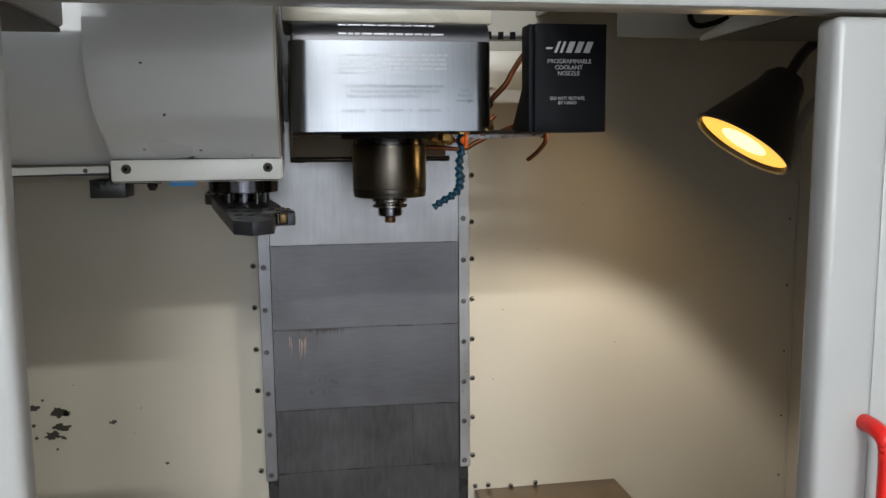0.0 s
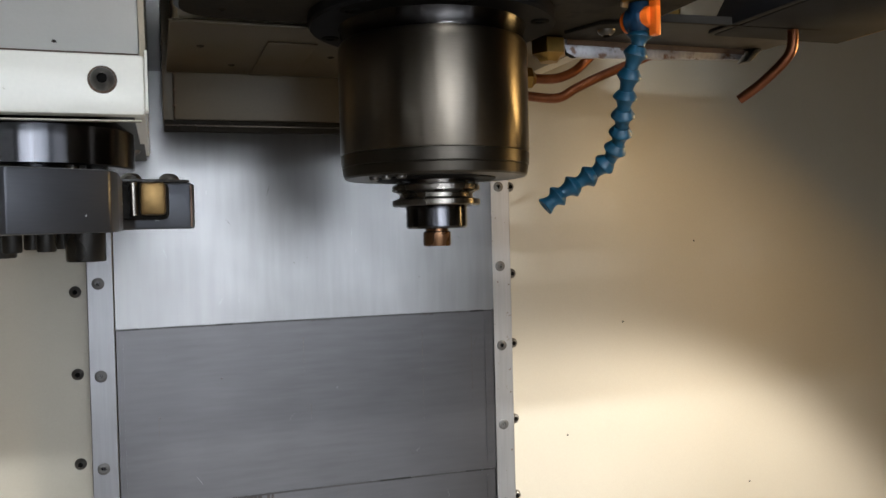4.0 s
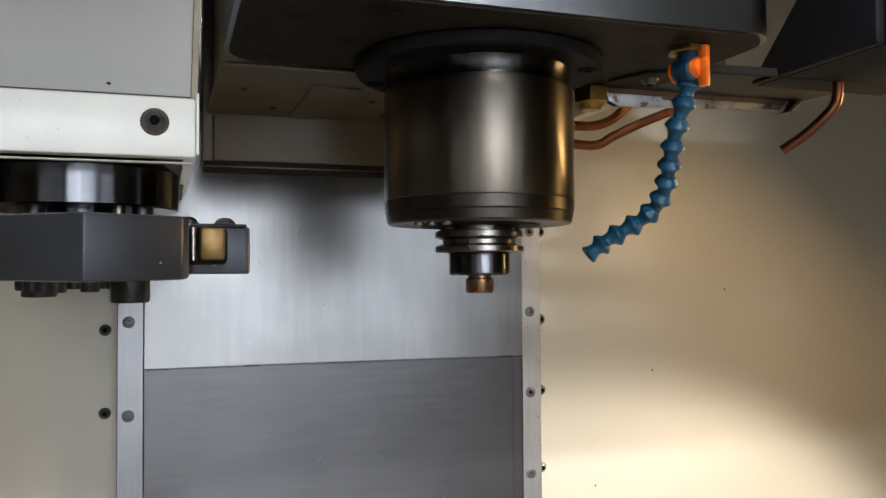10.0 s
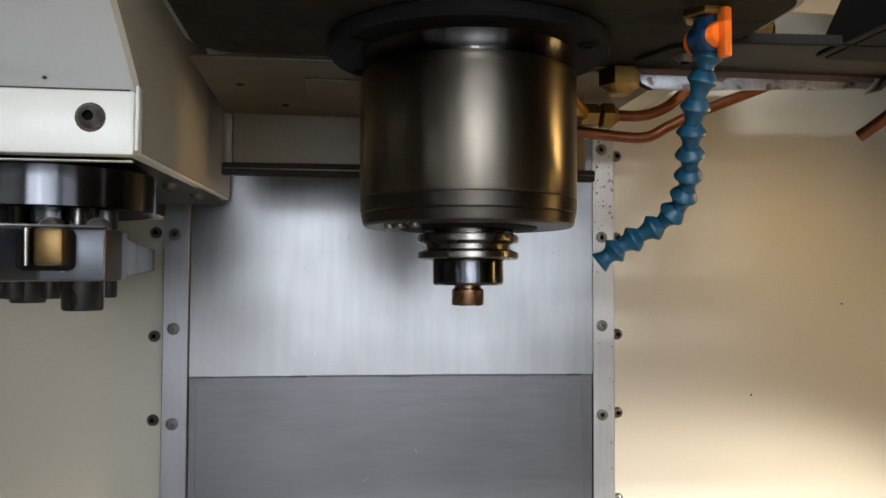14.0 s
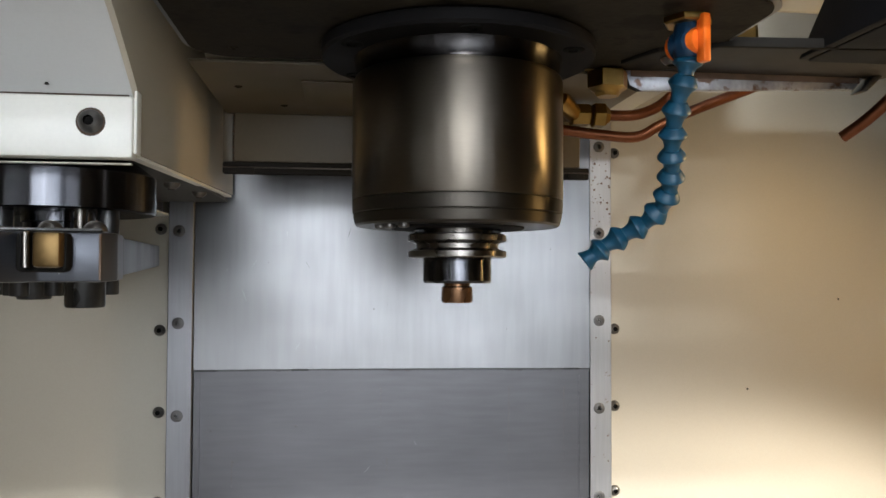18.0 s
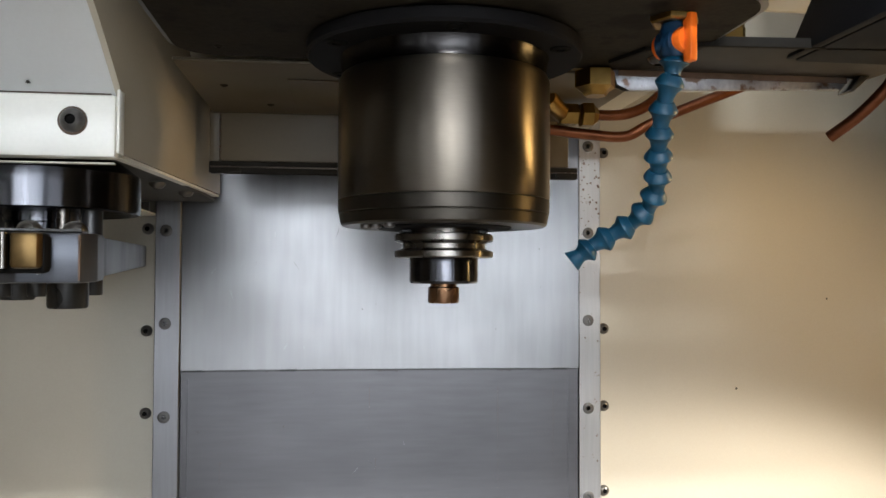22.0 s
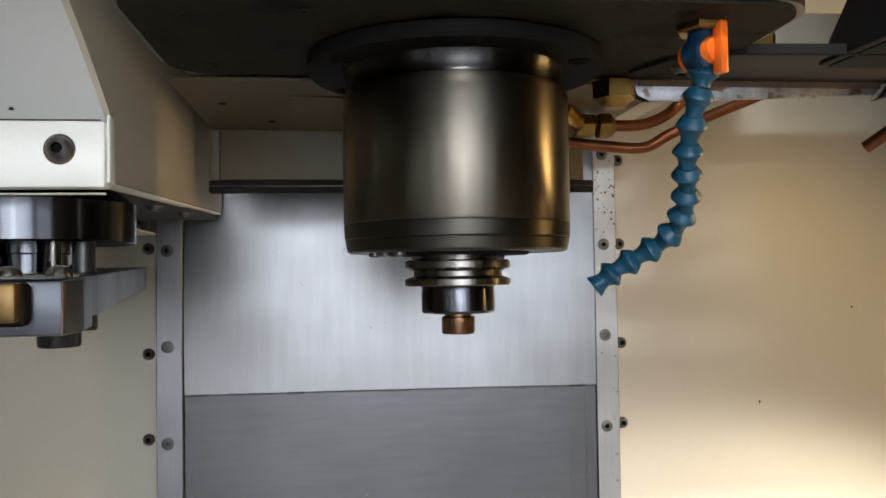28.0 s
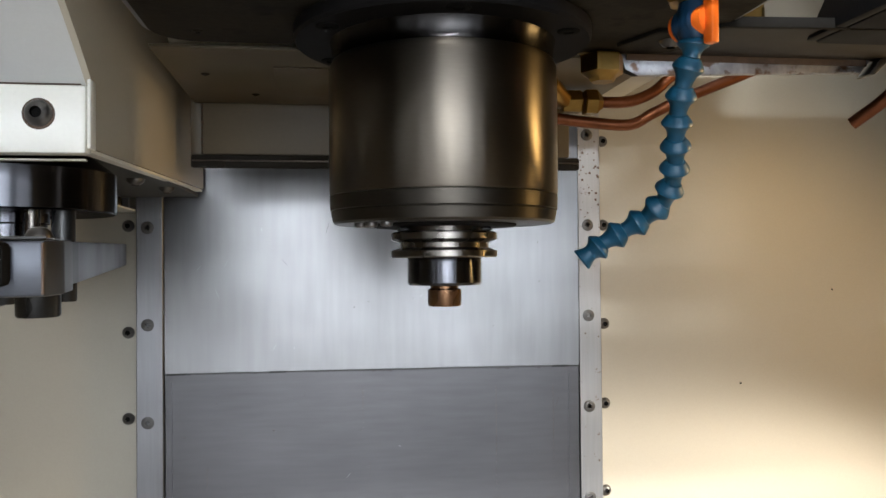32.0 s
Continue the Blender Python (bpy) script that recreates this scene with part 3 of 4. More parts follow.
def bm_sheet(x0, x1, y0, y1, z0, z1, n=48):
    xs = [x0 + (x1 - x0) * q / n for q in range(n + 1)]
    return bm_prism([(x, y0 + dish(x)) for x in xs] + [(x, y1 + dish(x)) for x in xs[::-1]], z0, z1)


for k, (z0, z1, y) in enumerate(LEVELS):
    panel = part("panel", bm_sheet(-0.0385, 0.4105, y, y + 0.0016, z0, z1), PANEL if k == 0 else (WAY_LOW if k > 2 else WAY), way, "bright brushed top panel" if k == 0 else "dull stained steel panel")
    if k:
        for x0, x1 in ((-0.0335, -0.0315), (0.3990, 0.4008)):
            part("edge_fold", bm_sheet(x0, x1, y - 0.0009, y - 0.0002, z0 + 0.012, z1 - 0.012, 1), WAY, panel)
    if k < 4:
        part("lip", bm_sheet(-0.0385, 0.4105, y + 0.0002, y + 0.0030, z0 - 0.0021, z0 - 0.0002), BLACK, panel, "dark wiper edge")
    if k == 3:
        part("seam", bm_sheet(0.2940, 0.2955, y - 0.0008, y - 0.0002, z0 + 0.01, z1 - 0.004, 1), BLACK, panel)
for x0, x1, mat_, lab in ((-0.0665, -0.0393, STRIP, "brushed steel edge strip"), (0.4128, 0.4390, RUSTY, "edge strip flecked with rust")):
    strip = part("edge_strip", bm_box(x0, x1, 1.9870, 2.0148, 0.725, 1.60, 0.0008, 1), mat_, way, lab)
    for z in [1.5600 - 0.1022 * k for k in range(9)]:
        ob = mesh_part("screw", FLAT, facing_front((x0 + x1) / 2 - 0.002, 1.9870, z - (0.002 if x0 < 0 else 0)), strip)

FLECKS = [finish(bm_chip(0.0004 + 0.0003 * k, 400 + k, 1.0), "rust_fleck", RUST) for k in range(4)]
rng = random.Random(11)
for k in range(64):
    ob = new("rust_fleck", FLECKS[k % 4])
    ob.parent = strip
    ob.location = (rng.uniform(0.4140, 0.4375), 1.9869, 1.585 - 0.13 * rng.random() ** 0.8 if k < 52 else rng.uniform(0.8, 1.45))

# ---- ledge at the foot of the right-hand back wall ----
ledge = thing("way_ledge", "steel ledge at the foot of the back wall, lamp warmth in its tan colour", "ledge", bm_box(0.455, 0.835, 1.80, 2.014, 0.60, 0.650, 0.003), TAN)

# streaks that ran down from the second joint and old scratches
rng = random.Random(5)
for k in range(34):
    x = -0.0385 + (0.045 + 0.075 * rng.random() if k < 26 else 0.02 + 0.4 * rng.random())
    top = 1.0955 if k < 26 else rng.choice((1.28, 1.09, 1.2))
    L = rng.uniform(0.01, 0.05) if rng.random() < 0.6 else rng.uniform(0.06, 0.16)
    w = rng.uniform(0.0004, 0.0016) if k < 26 else 0.0004
    y = 1.9960 if top < 1.097 else 1.9925
    if k < 26 or L < 0.12:
        part("stain", bm_prism([(x, top), (x + w, top), (x + w * 0.8, top - L * 0.7), (x + w * 0.4, top - L)], y - 0.0003, y - 0.0001, plane="xz"), STAIN, way, "brown coolant streak")

# dried smears along the wiper edges and small scratches on the panels
def ragged(x, top, w, h, n=6):
    return [(x, top), (x + w, top)] + [(x + w * (1 - q / n), top - h * rng.uniform(0.25, 1.0)) for q in range(n + 1)]


for k in range(30):
    low = k >= 20
    x, w = rng.uniform(0.026, 0.128), rng.uniform(0.0012, 0.0075)
    top, h = (1.0959 if not low else rng.uniform(0.940, 0.972), rng.uniform(0.004, 0.022))
    part("smear", bm_prism(ragged(x, top, w, h), 1.9956, 1.9959, plane="xz"), SMEAR, way, "dried brown smear")
for k in range(9):
    x = rng.uniform(-0.004, 0.040)
    part("tan_streak", bm_prism(ragged(x, rng.uniform(1.06, 1.08), rng.uniform(0.001, 0.003), rng.uniform(0.03, 0.07), 3), 1.9956, 1.9959, plane="xz"), TANSTREAK, way, "dried tan streak")
for k in range(8):
    jj = rng.choice((0, 2))
    y, top = LEVELS[jj + 1][2], LEVELS[jj][0] - 0.0016
    part("smear", bm_prism(ragged(0.38 * rng.random(), top, rng.uniform(0.006, 0.03), rng.uniform(0.001, 0.0025)), y - 0.0004, y - 0.0001, plane="xz"), SMEAR, way, "dried brown smear")
for k in range(26):
    j = rng.choice((0, 0, 1, 1, 2))
    z0, z1, y = LEVELS[j]
    x, z, L, a = rng.uniform(-0.02, 0.39), rng.uniform(z0 + 0.01, min(z1, 1.5) - 0.02), rng.uniform(0.002, 0.018), rng.uniform(-0.9, 0.9)
    dx, dz = L * math.sin(a), L * math.cos(a)
    w = rng.uniform(0.00012, 0.00030)
    part("scratch", bm_prism([(x, z), (x + dx * 0.5 - w, z + dz * 0.5), (x + dx, z + dz), (x + dx * 0.5 + w, z + dz * 0.5)], y - 0.0003, y - 0.0001, plane="xz"), NICK if k % 3 else SMEAR, way, "fine scratch")
for k in range(14):
    j = rng.choice((0, 0, 1, 1, 2))
    z0, z1, y = LEVELS[j]
    chip = part("speck", bm_chip(rng.uniform(0.0004, 0.0012), 200 + k, 1.0), SMEAR, way, "dark speck")
    chip.location = Vector((rng.uniform(-0.02, 0.39), y, rng.uniform(z0 + 0.01, min(z1, 1.5) - 0.01)))
# marks on the covers follow the dish of the sheets
for ob in [o for o in way.children if not o.name.startswith(("panel", "edge_strip"))]:
    if ob.location.length > 0:
        ob.location.y += dish(ob.location.x)
    else:
        for v in ob.data.vertices:
            v.co.y += dish(v.co.x)

# ---- spindle head ----
SX, SY = 0.2024, 1.5830
head = new("machine_head")
head.location = (SX, 1.75, 1.60)
tagged(head, "milling machine spindle head with stainless front cover", "spindle head")


def rounded_outline(x0, x1, y0, y1, r, n=6):
    pts = []
    for cx, cy, a0 in ((x1 - r, y0 + r, -90), (x1 - r, y1 - r, 0), (x0 + r, y1 - r, 90), (x0 + r, y0 + r, 180)):
        for k in range(n + 1):
            a = radians(a0 + 90 * k / n)
            pts.append((cx + r * math.cos(a), cy + r * math.sin(a)))
    return pts


cover = part("front_cover", bm_prism(rounded_outline(0.0225, 0.3750, 1.4620, 1.6260, 0.030, 10), 1.5600, 1.7130), STEEL, head, "brushed stainless front cover with printed warnings")
bend = [(1.4620, 1.7132)] + [(1.4620 + 0.035 - 0.035 * math.cos(a), 1.7132 + 0.035 * math.sin(a)) for a in [k * math.pi / 20 for k in range(1, 10)]] + [(1.60, 1.7482), (1.60, 1.7132)]
# darker steel than the cover; the colour dims the highlight from overhead lights
part("cover_top", bm_prism(bend, 0.0300, 0.3680, plane="yz"), WAY, head, "bent stainless top edge, highlight dimmed by colour")
part("frame_top", bm_box(0.012, 0.384, 1.505, 1.70, 1.7490, 1.778, 0.006), BEIGE, head)
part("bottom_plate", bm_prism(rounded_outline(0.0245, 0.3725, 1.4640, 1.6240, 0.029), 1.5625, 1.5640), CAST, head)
part("under_plate", bm_prism(rounded_outline(0.0260, 0.3710, 1.4655, 1.6250, 0.027), 1.5585, 1.5604), CAST, head, "dark underside plate")
# rear parts of the head, their shade painted in as darker beige
under = part("rear_under_plate", bm_box(0.0200, 0.3600, 1.6270, 1.8120, 1.5550, 1.5575, 0.001), SHADED_BEIGE, head, "beige underside plate with shade in its colour")
part("rear_block", bm_box(0.0263, 0.3516, 1.8130, 1.8450, 1.5110, 1.70, 0.002), SHADED_BEIGE, head, "beige casting with shade in its colour")
part("rear_lip", bm_box(0.0170, 0.3600, 1.8110, 1.8200, 1.5000, 1.5108, 0.0015), RUBBER, head, "black wiper lip")
part("lip_rail", bm_box(0.0180, 0.3590, 1.8098, 1.8108, 1.5050, 1.5062, 0.0003), LIP, head, "thin oily rail along the lip")
for x in (0.0300, 0.1950, 0.3380):
    part("lip_clamp", bm_box(x, x + 0.0160, 1.8060, 1.8097, 1.4990, 1.5050, 0.0015), RUBBER, head, "dark clamp on the lip")
part("body", bm_box(0.026, 0.400, 1.657, 1.96, 1.565, 2.05, 0.004), BEIGE, head, "beige painted head body")
part("corner_fillet", bm_box(0.0165, 0.0258, 1.816, 1.846, 1.5110, 1.70, 0.001), SHADED_BEIGE, head)
for k in range(9):
    part("rust_dot", bm_chip(0.0007 + 0.0004 * (k % 3), 300 + k), RUST, head, "rust spot along the corner").location = (0.0262 + 0.0006 * (k % 2), 1.8129, 1.5140 + 0.0050 * k)
for x, y in ((0.045, 1.70), (0.075, 1.77), (0.155, 1.72), (0.18, 1.78)):
    mesh_part("screw", BUTTON_U, head.matrix_world.inverted() @ pose(x, y, 1.555, 180, 0, 0), head)
for x, y in ((0.055, 1.60), (0.055, 1.50), (0.345, 1.53), (0.30, 1.64), (0.115, 1.49), (0.10, 1.64)):
    ob = mesh_part("screw", BUTTON_U, pose(0, 0, 0), head)
    ob.matrix_basis = Matrix.Translation(Vector((x, y, 1.5585)) - Vector((SX, 1.75, 1.60))) @ pose(0, 0, 0, 180, 0, 0)
part("lube_plate", bm_box(0.095, 0.135, 1.672, 1.80, 1.5535, 1.5548, 0.0005), SHADED_BEIGE, head)

# spindle cartridge
spindle = new("spindle")
spindle.location = (SX, SY, 1.56)
tagged(spindle, "dark ground steel spindle nose under the head", "spindle")
C0 = (SX, SY, 0)
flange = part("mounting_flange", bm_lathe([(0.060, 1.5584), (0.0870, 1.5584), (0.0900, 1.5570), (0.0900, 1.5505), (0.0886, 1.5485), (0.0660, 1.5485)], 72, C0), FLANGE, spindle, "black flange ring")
for k in range(6):
    a = radians(28 + 60 * k)
    part("bolt", bm_lathe([(0.0068, 1.5486), (0.0068, 1.5480), (0.0060, 1.5476), (0.0032, 1.5476), (0.0030, 1.5484), (0.0004, 1.5484)], 14, (SX + 0.0790 * math.cos(a), SY + 0.0790 * math.sin(a), 0)), SOCKET, flange)
part("upper_band", bm_lathe([(0.0600, 1.5484), (0.0684, 1.5484), (0.0676, 1.5460), (0.0668, 1.5400), (0.0672, 1.5364), (0.0600, 1.5364)], 96, C0), NECK, spindle, "dark glossy neck band")
part("housing", bm_lathe([(0.0600, 1.5363), (0.0674, 1.5362), (0.0690, 1.5325), (0.0690, 1.4580), (0.0684, 1.4566), (0.0600, 1.4566)], 96, C0), SPINDLE, spindle, "smooth dark turned housing")
part("lower_ring", bm_lathe([(0.0600, 1.4562), (0.0688, 1.4562), (0.0690, 1.4552), (0.0686, 1.4480), (0.0678, 1.4474), (0.0682, 1.4466), (0.0670, 1.4408), (0.0655, 1.4396), (0.0400, 1.4396)], 96, C0), RING, spindle, "dull dark lower ring")
part("nose", bm_lathe([(0.0440, 1.4400), (0.0440, 1.4388), (0.0425, 1.4380), (0.0230, 1.4380)], 64, C0), FLANGE, spindle, "black nose ring")
for k in range(3):
    a = radians(200 + 13 * k)
    part("drain_screw", bm_lathe([(0.0036, 1.4400), (0.0036, 1.4378), (0.0028, 1.4370), (0.0006, 1.4370)], 12, (SX + 0.0545 * math.cos(a), SY + 0.0545 * math.sin(a), 0)), SCREW, spindle)
for sx in (-1, 1):
    part("drive_key", bm_box(SX + sx * 0.0245 - 0.0035, SX + sx * 0.0245 + 0.0035, SY - 0.008, SY + 0.008, 1.4356, 1.4379, 0.0006), BLACK, spindle, "dark steel drive key")

# tool holder
holder = new("tool_holder")
holder.location = (SX, SY, 1.4197)
tagged(holder, "steel taper tool holder clamped in the spindle", "tool holder")
part("gripper_flange", bm_lathe([(0.0240, 1.4400), (0.0240, 1.4352), (0.0305, 1.4350), (0.0322, 1.4342), (0.0322, 1.4305), (0.0270, 1.4284), (0.0270, 1.4255), (0.0322, 1.4236), (0.0322, 1.4202), (0.0312, 1.4195), (0.0200, 1.4195)], 72, C0), HOLDER, holder, "grooved steel flange")
part("body", bm_lathe([(0.0200, 1.4196), (0.0222, 1.4194), (0.0224, 1.4186), (0.0224, 1.4045), (0.0214, 1.4030), (0.0080, 1.4030)], 56, C0), HUB, holder, "black holder body")
part("pilot", bm_lathe([(0.0085, 1.4034), (0.0085, 1.4010), (0.0102, 1.4002), (0.0102, 1.3915), (0.0096, 1.3902), (0.0045, 1.3902), (0.0040, 1.3930), (0.0004, 1.3930)], 40, C0), PILOT, holder, "brown oily pilot end")

# printed warnings on the cover
for words, size, x, z in (("TO AVOID TOOL CHANGER DAMAGE ENSURE THAT", 0.0072, 0.2020, 1.6365), ("TOOLS ARE PROPERLY ALIGNED WITH SPINDLE", 0.0072, 0.2020, 1.6277), ("DRIVE LUGS WHEN LOADING TOOLS !!", 0.0072, 0.1830, 1.6195),
                          ("WARNING", 0.0080, 0.1290, 1.5947), ("!!", 0.0080, 0.1620, 1.5950), ("WARNING", 0.0080, 0.1960, 1.5950), ("!!", 0.0080, 0.2290, 1.5953), ("WARNING", 0.0080, 0.2625, 1.5953), ("!!", 0.0080, 0.2950, 1.5953),
                          ("TOOL", 0.0072, 0.3240, 1.6300), ("RELEASE", 0.0072, 0.3240, 1.6215)):
    ob = mesh_part("writing", text_mesh(words, size, INK), Matrix.Translation(Vector((x, 1.4618, z)) - head.location) @ pose(0, 0, 0, 90, 0, 0), head)
# rows too worn to read
rng = random.Random(21)
for z, y, end in ((1.7385, 1.4738, 0.273), (1.7230, 1.4622, 0.288), (1.6880, 1.4614, 0.294), (1.6805, 1.4614, 0.290), (1.6730, 1.4614, 0.296), (1.6655, 1.4614, 0.292), (1.6580, 1.4614, 0.150)):
    x = 0.107
    while x < end - 0.006:
        w = min(rng.choice((0.008, 0.013, 0.017, 0.022)), end - x)
        part("print_bar", bm_box(x, x + w, y, y + 0.0012, z, z + 0.0030), FADED, head, "worn row of print")
        x += w + 0.0035
part("arrow", bm_prism([(0.308, 1.6110), (0.329, 1.6110), (0.329, 1.6078), (0.3405, 1.6120), (0.329, 1.6162), (0.329, 1.6130), (0.308, 1.6130)], 1.4614, 1.4619, plane="xz"), INK, head, "printed arrow")

# ---- coolant nozzle control box ----
box = new("coolant_control_box")
box.location = (0.51, 1.5, 1.556)
tagged(box, "black sheet metal coolant nozzle control box", "control box")
part("case", bm_prism([(1.4380, 1.5560), (1.5780, 1.5560), (1.5000, 1.6340), (1.5000, 1.7430), (1.4380, 1.7430)], 0.4440, 0.5740, 0.002, plane="yz"), BOX, box)
part("side_flange", bm_prism([(1.4480, 1.5565), (1.5740, 1.5565), (1.4960, 1.6345), (1.4960, 1.7430), (1.4480, 1.7430)], 0.4360, 0.4432, 0.001, plane="yz"), BOX, box)
part("right_edge", bm_box(0.5742, 0.5760, 1.4420, 1.5680, 1.5565, 1.6000, 0.0005), BRASS, box, "bare folded edge")
for words, size, x, z in (("PROGRAMMABLE", 0.0104, 0.5060, 1.6785), ("COOLANT", 0.0104, 0.5050, 1.6680), ("NOZZLE", 0.0104, 0.5050, 1.6578), ("DO NOT ROTATE", 0.0078, 0.5030, 1.6148), ("BY HAND", 0.0078, 0.5030, 1.6070)):
    mesh_part("writing", text_mesh(words, size, PRINT), Matrix.Translation(Vector((x, 1.4378, z)) - box.location) @ pose(0, 0, 0, 90, 0, 0), box)
# plain slanted shapes for the maker's mark
for k, (x, w) in enumerate(((0.463, 0.014), (0.478, 0.006), (0.488, 0.006), (0.499, 0.013), (0.515, 0.013), (0.531, 0.014))):
    z0, z1 = (1.6995, 1.7025) if k == 0 else (1.6935, 1.7125)
    sl = 0.006 * (z1 - z0) / 0.015
    part("mark", bm_prism([(x, z0), (x + w * 0.8, z0), (x + w * 0.8 + sl, z1), (x + sl, z1)], 1.4374, 1.4379, plane="xz"), PRINT, box)
plate = thing("nozzle_bracket", "rust-flecked steel bracket plate under the control box", "bracket", at=(0.42, 1.61, 1.558))
part("plate", bm_prism([(0.3200, 1.6000), (0.3330, 1.5650), (0.3700, 1.5480), (0.5200, 1.5380), (0.5400, 1.5600), (0.5350, 1.6300), (0.3340, 1.6300)], 1.5590, 1.5620, 0.0006), BRACKET, plate, "oily brown upper plate")
part("edge", bm_prism([(0.3195, 1.6000), (0.3325, 1.5645), (0.3698, 1.5472), (0.5205, 1.5372), (0.5205, 1.5412), (0.3712, 1.5512), (0.3358, 1.5672), (0.3240, 1.6005)], 1.5560, 1.5624, 0.0005), RUBBER, plate, "black folded edge")
part("lip", bm_prism([(0.3300, 1.5600), (0.3335, 1.5480), (0.3420, 1.5440), (0.5110, 1.5500), (0.5200, 1.5600)], 1.6270, 1.6320, 0.0010, plane="xz"), WEATHERED, plate, "rusty lower lip")
part("rust_band", bm_box(0.3360, 0.5150, 1.6258, 1.6268, 1.5545, 1.5589), RUST, plate, "brown rusted upper band")
part("end_cap", bm_prism([(0.3270, 1.5590), (0.3302, 1.5470), (0.3400, 1.5432), (0.3440, 1.5437), (0.3350, 1.5480), (0.3318, 1.5590)], 1.6255, 1.6268, 0.0003, plane="xz"), RUBBER, plate, "dark painted end of the lip")
part("end_tab", bm_prism([(0.5112, 1.5468), (0.5160, 1.5468), (0.5290, 1.5588), (0.5210, 1.5588)], 1.6180, 1.6330, 0.0008, plane="xz"), BLACK, plate, "black bent tab")
mesh_part("bolt", BAR_BOLT, Matrix.Translation(Vector((0.352, 1.590, 1.5590)) - plate.location) @ pose(0, 0, 0, 180, 0, 0), plate)

# ---- adjustable coolant hose ----
hose = new("coolant_hose")
hose.location = (0.327, 1.503, 1.558)
tagged(hose, "blue segmented coolant hose with an orange valve", "coolant hose")
NODES = [(0.3272, 1.5030, 1.5360), (0.3262, 1.5045, 1.5258), (0.3238, 1.5100, 1.5113), (0.3238, 1.5170, 1.4972), (0.3250, 1.5230, 1.4850), (0.3282, 1.5310, 1.4735), (0.3304, 1.5400, 1.4622),
         (0.3290, 1.5500, 1.4513), (0.3215, 1.5600, 1.4422), (0.3100, 1.5650, 1.4350), (0.2980, 1.5685, 1.4278), (0.2890, 1.5710, 1.4205)]
N_ = [Vector(p) for p in NODES]
nut = part("fitting", bm_lathe([(0.0145, 1.5598), (0.0145, 1.5555), (0.0132, 1.5545), (0.0090, 1.5545)], 6, (0.3270, 1.5030, 0)), BRASS, hose, "brass hexagon fitting")
part("valve_body", bm_lathe([(0.0075, 1.5550), (0.0085, 1.5510), (0.0095, 1.5440), (0.0085, 1.5370), (0.0070, 1.5345)], 24, (0.3272, 1.5030, 0)), NAVY, hose)
V_AXIS = Vector((0.35, -0.94, 0)).normalized()
part("valve_barrel", bm_lathe([(0.0060, -0.0125), (0.0075, -0.0115), (0.0078, -0.0100), (0.0078, 0.0090), (0.0070, 0.0105), (0.0004, 0.0108)], 32, (0.3272, 1.5030, 1.5435), V_AXIS), ORANGE, hose, "orange valve barrel")
part("valve_sleeve", bm_lathe([(0.0082, -0.0085), (0.0092, -0.0070), (0.0092, 0.0040), (0.0082, 0.0055)], 32, (0.3272, 1.5030, 1.5435), V_AXIS), NAVY, hose)
lever = bm_box(0.0090, 0.0155, -0.0028, 0.0028, -0.0135, 0.0145, 0.0012)
lever.transform(Matrix.Translation((0.3272, 1.5030, 1.5435)) @ Matrix.Rotation(math.atan2(V_AXIS.y, V_AXIS.x), 4, "Z"))
part("lever", lever, ORANGE, hose, "orange valve lever")
for a, b in zip(N_, N_[1:]):
    way_, L = (b - a).normalized(), (b - a).length
    seg = part("segment", bm_lathe([(0.0044, 0.0), (0.0056, L * 0.03), (0.0078, L * 0.24), (0.0086, L * 0.33), (0.0087, L * 0.40), (0.0081, L * 0.45), (0.0058, L * 0.62), (0.0048, L * 0.84), (0.0047, L * 1.05)], 22, a, way_), BLUE, hose)
tip_way = (N_[-1] - N_[-2]).normalized()
part("nozzle", bm_lathe([(0.0046, -0.004), (0.0052, 0.0), (0.0072, 0.0045), (0.0068, 0.0052), (0.0035, 0.0052), (0.0030, 0.001), (0.0004, 0.001)], 22, N_[-1], tip_way), BLUE, hose)

# ---- copper pipes and brass fittings ----
def pipe(name, label, pts, r, steps=6, bore=0.0):
    return thing(name, label, "pipe", bm_tube(smooth_path(pts, steps), r, 16, bore), COPPER)


pipe("copper_pipe", "bent copper coolant pipe ending below the box", [(0.4960, 1.5450, 1.5640), (0.4965, 1.5450, 1.5480), (0.4950, 1.5475, 1.5370), (0.4890, 1.5560, 1.5260), (0.4810, 1.5670, 1.5150), (0.4715, 1.5800, 1.5050)], 0.0042, 6, 0.65)
pipe("copper_pipe", "copper coolant pipe behind the spindle", [(0.2900, 1.7150, 1.5310), (0.3117, 1.7180, 1.5298), (0.3413, 1.7200, 1.5273), (0.3737, 1.7200, 1.5262), (0.3938, 1.7200, 1.5360), (0.4192, 1.7200, 1.5480), (0.4655, 1.7200, 1.5667), (0.5000, 1.7200, 1.5800)], 0.0046)
pipe("copper_pipe", "copper coolant pipe from the brass fitting", [(0.3480, 1.7200, 1.5440), (0.3650, 1.7200, 1.5440), (0.3787, 1.7200, 1.5463), (0.3938, 1.7200, 1.5531), (0.4065, 1.7200, 1.5638), (0.4193, 1.7200, 1.5750), (0.4400, 1.7200, 1.5950)], 0.0046)
pipe("copper_pipe", "oxidised copper pipe rising beside the head", [(0.4050, 1.6400, 1.6150), (0.4368, 1.6250, 1.6496), (0.4513, 1.6200, 1.6754), (0.4705, 1.6150, 1.7049), (0.4881, 1.6100, 1.7197), (0.5150, 1.6000, 1.7250)], 0.0056)
fit_ = new("brass_fitting")
fit_.location = (0.315, 1.63, 1.556)
tagged(fit_, "brass elbow fitting screwed under the head", "fitting")
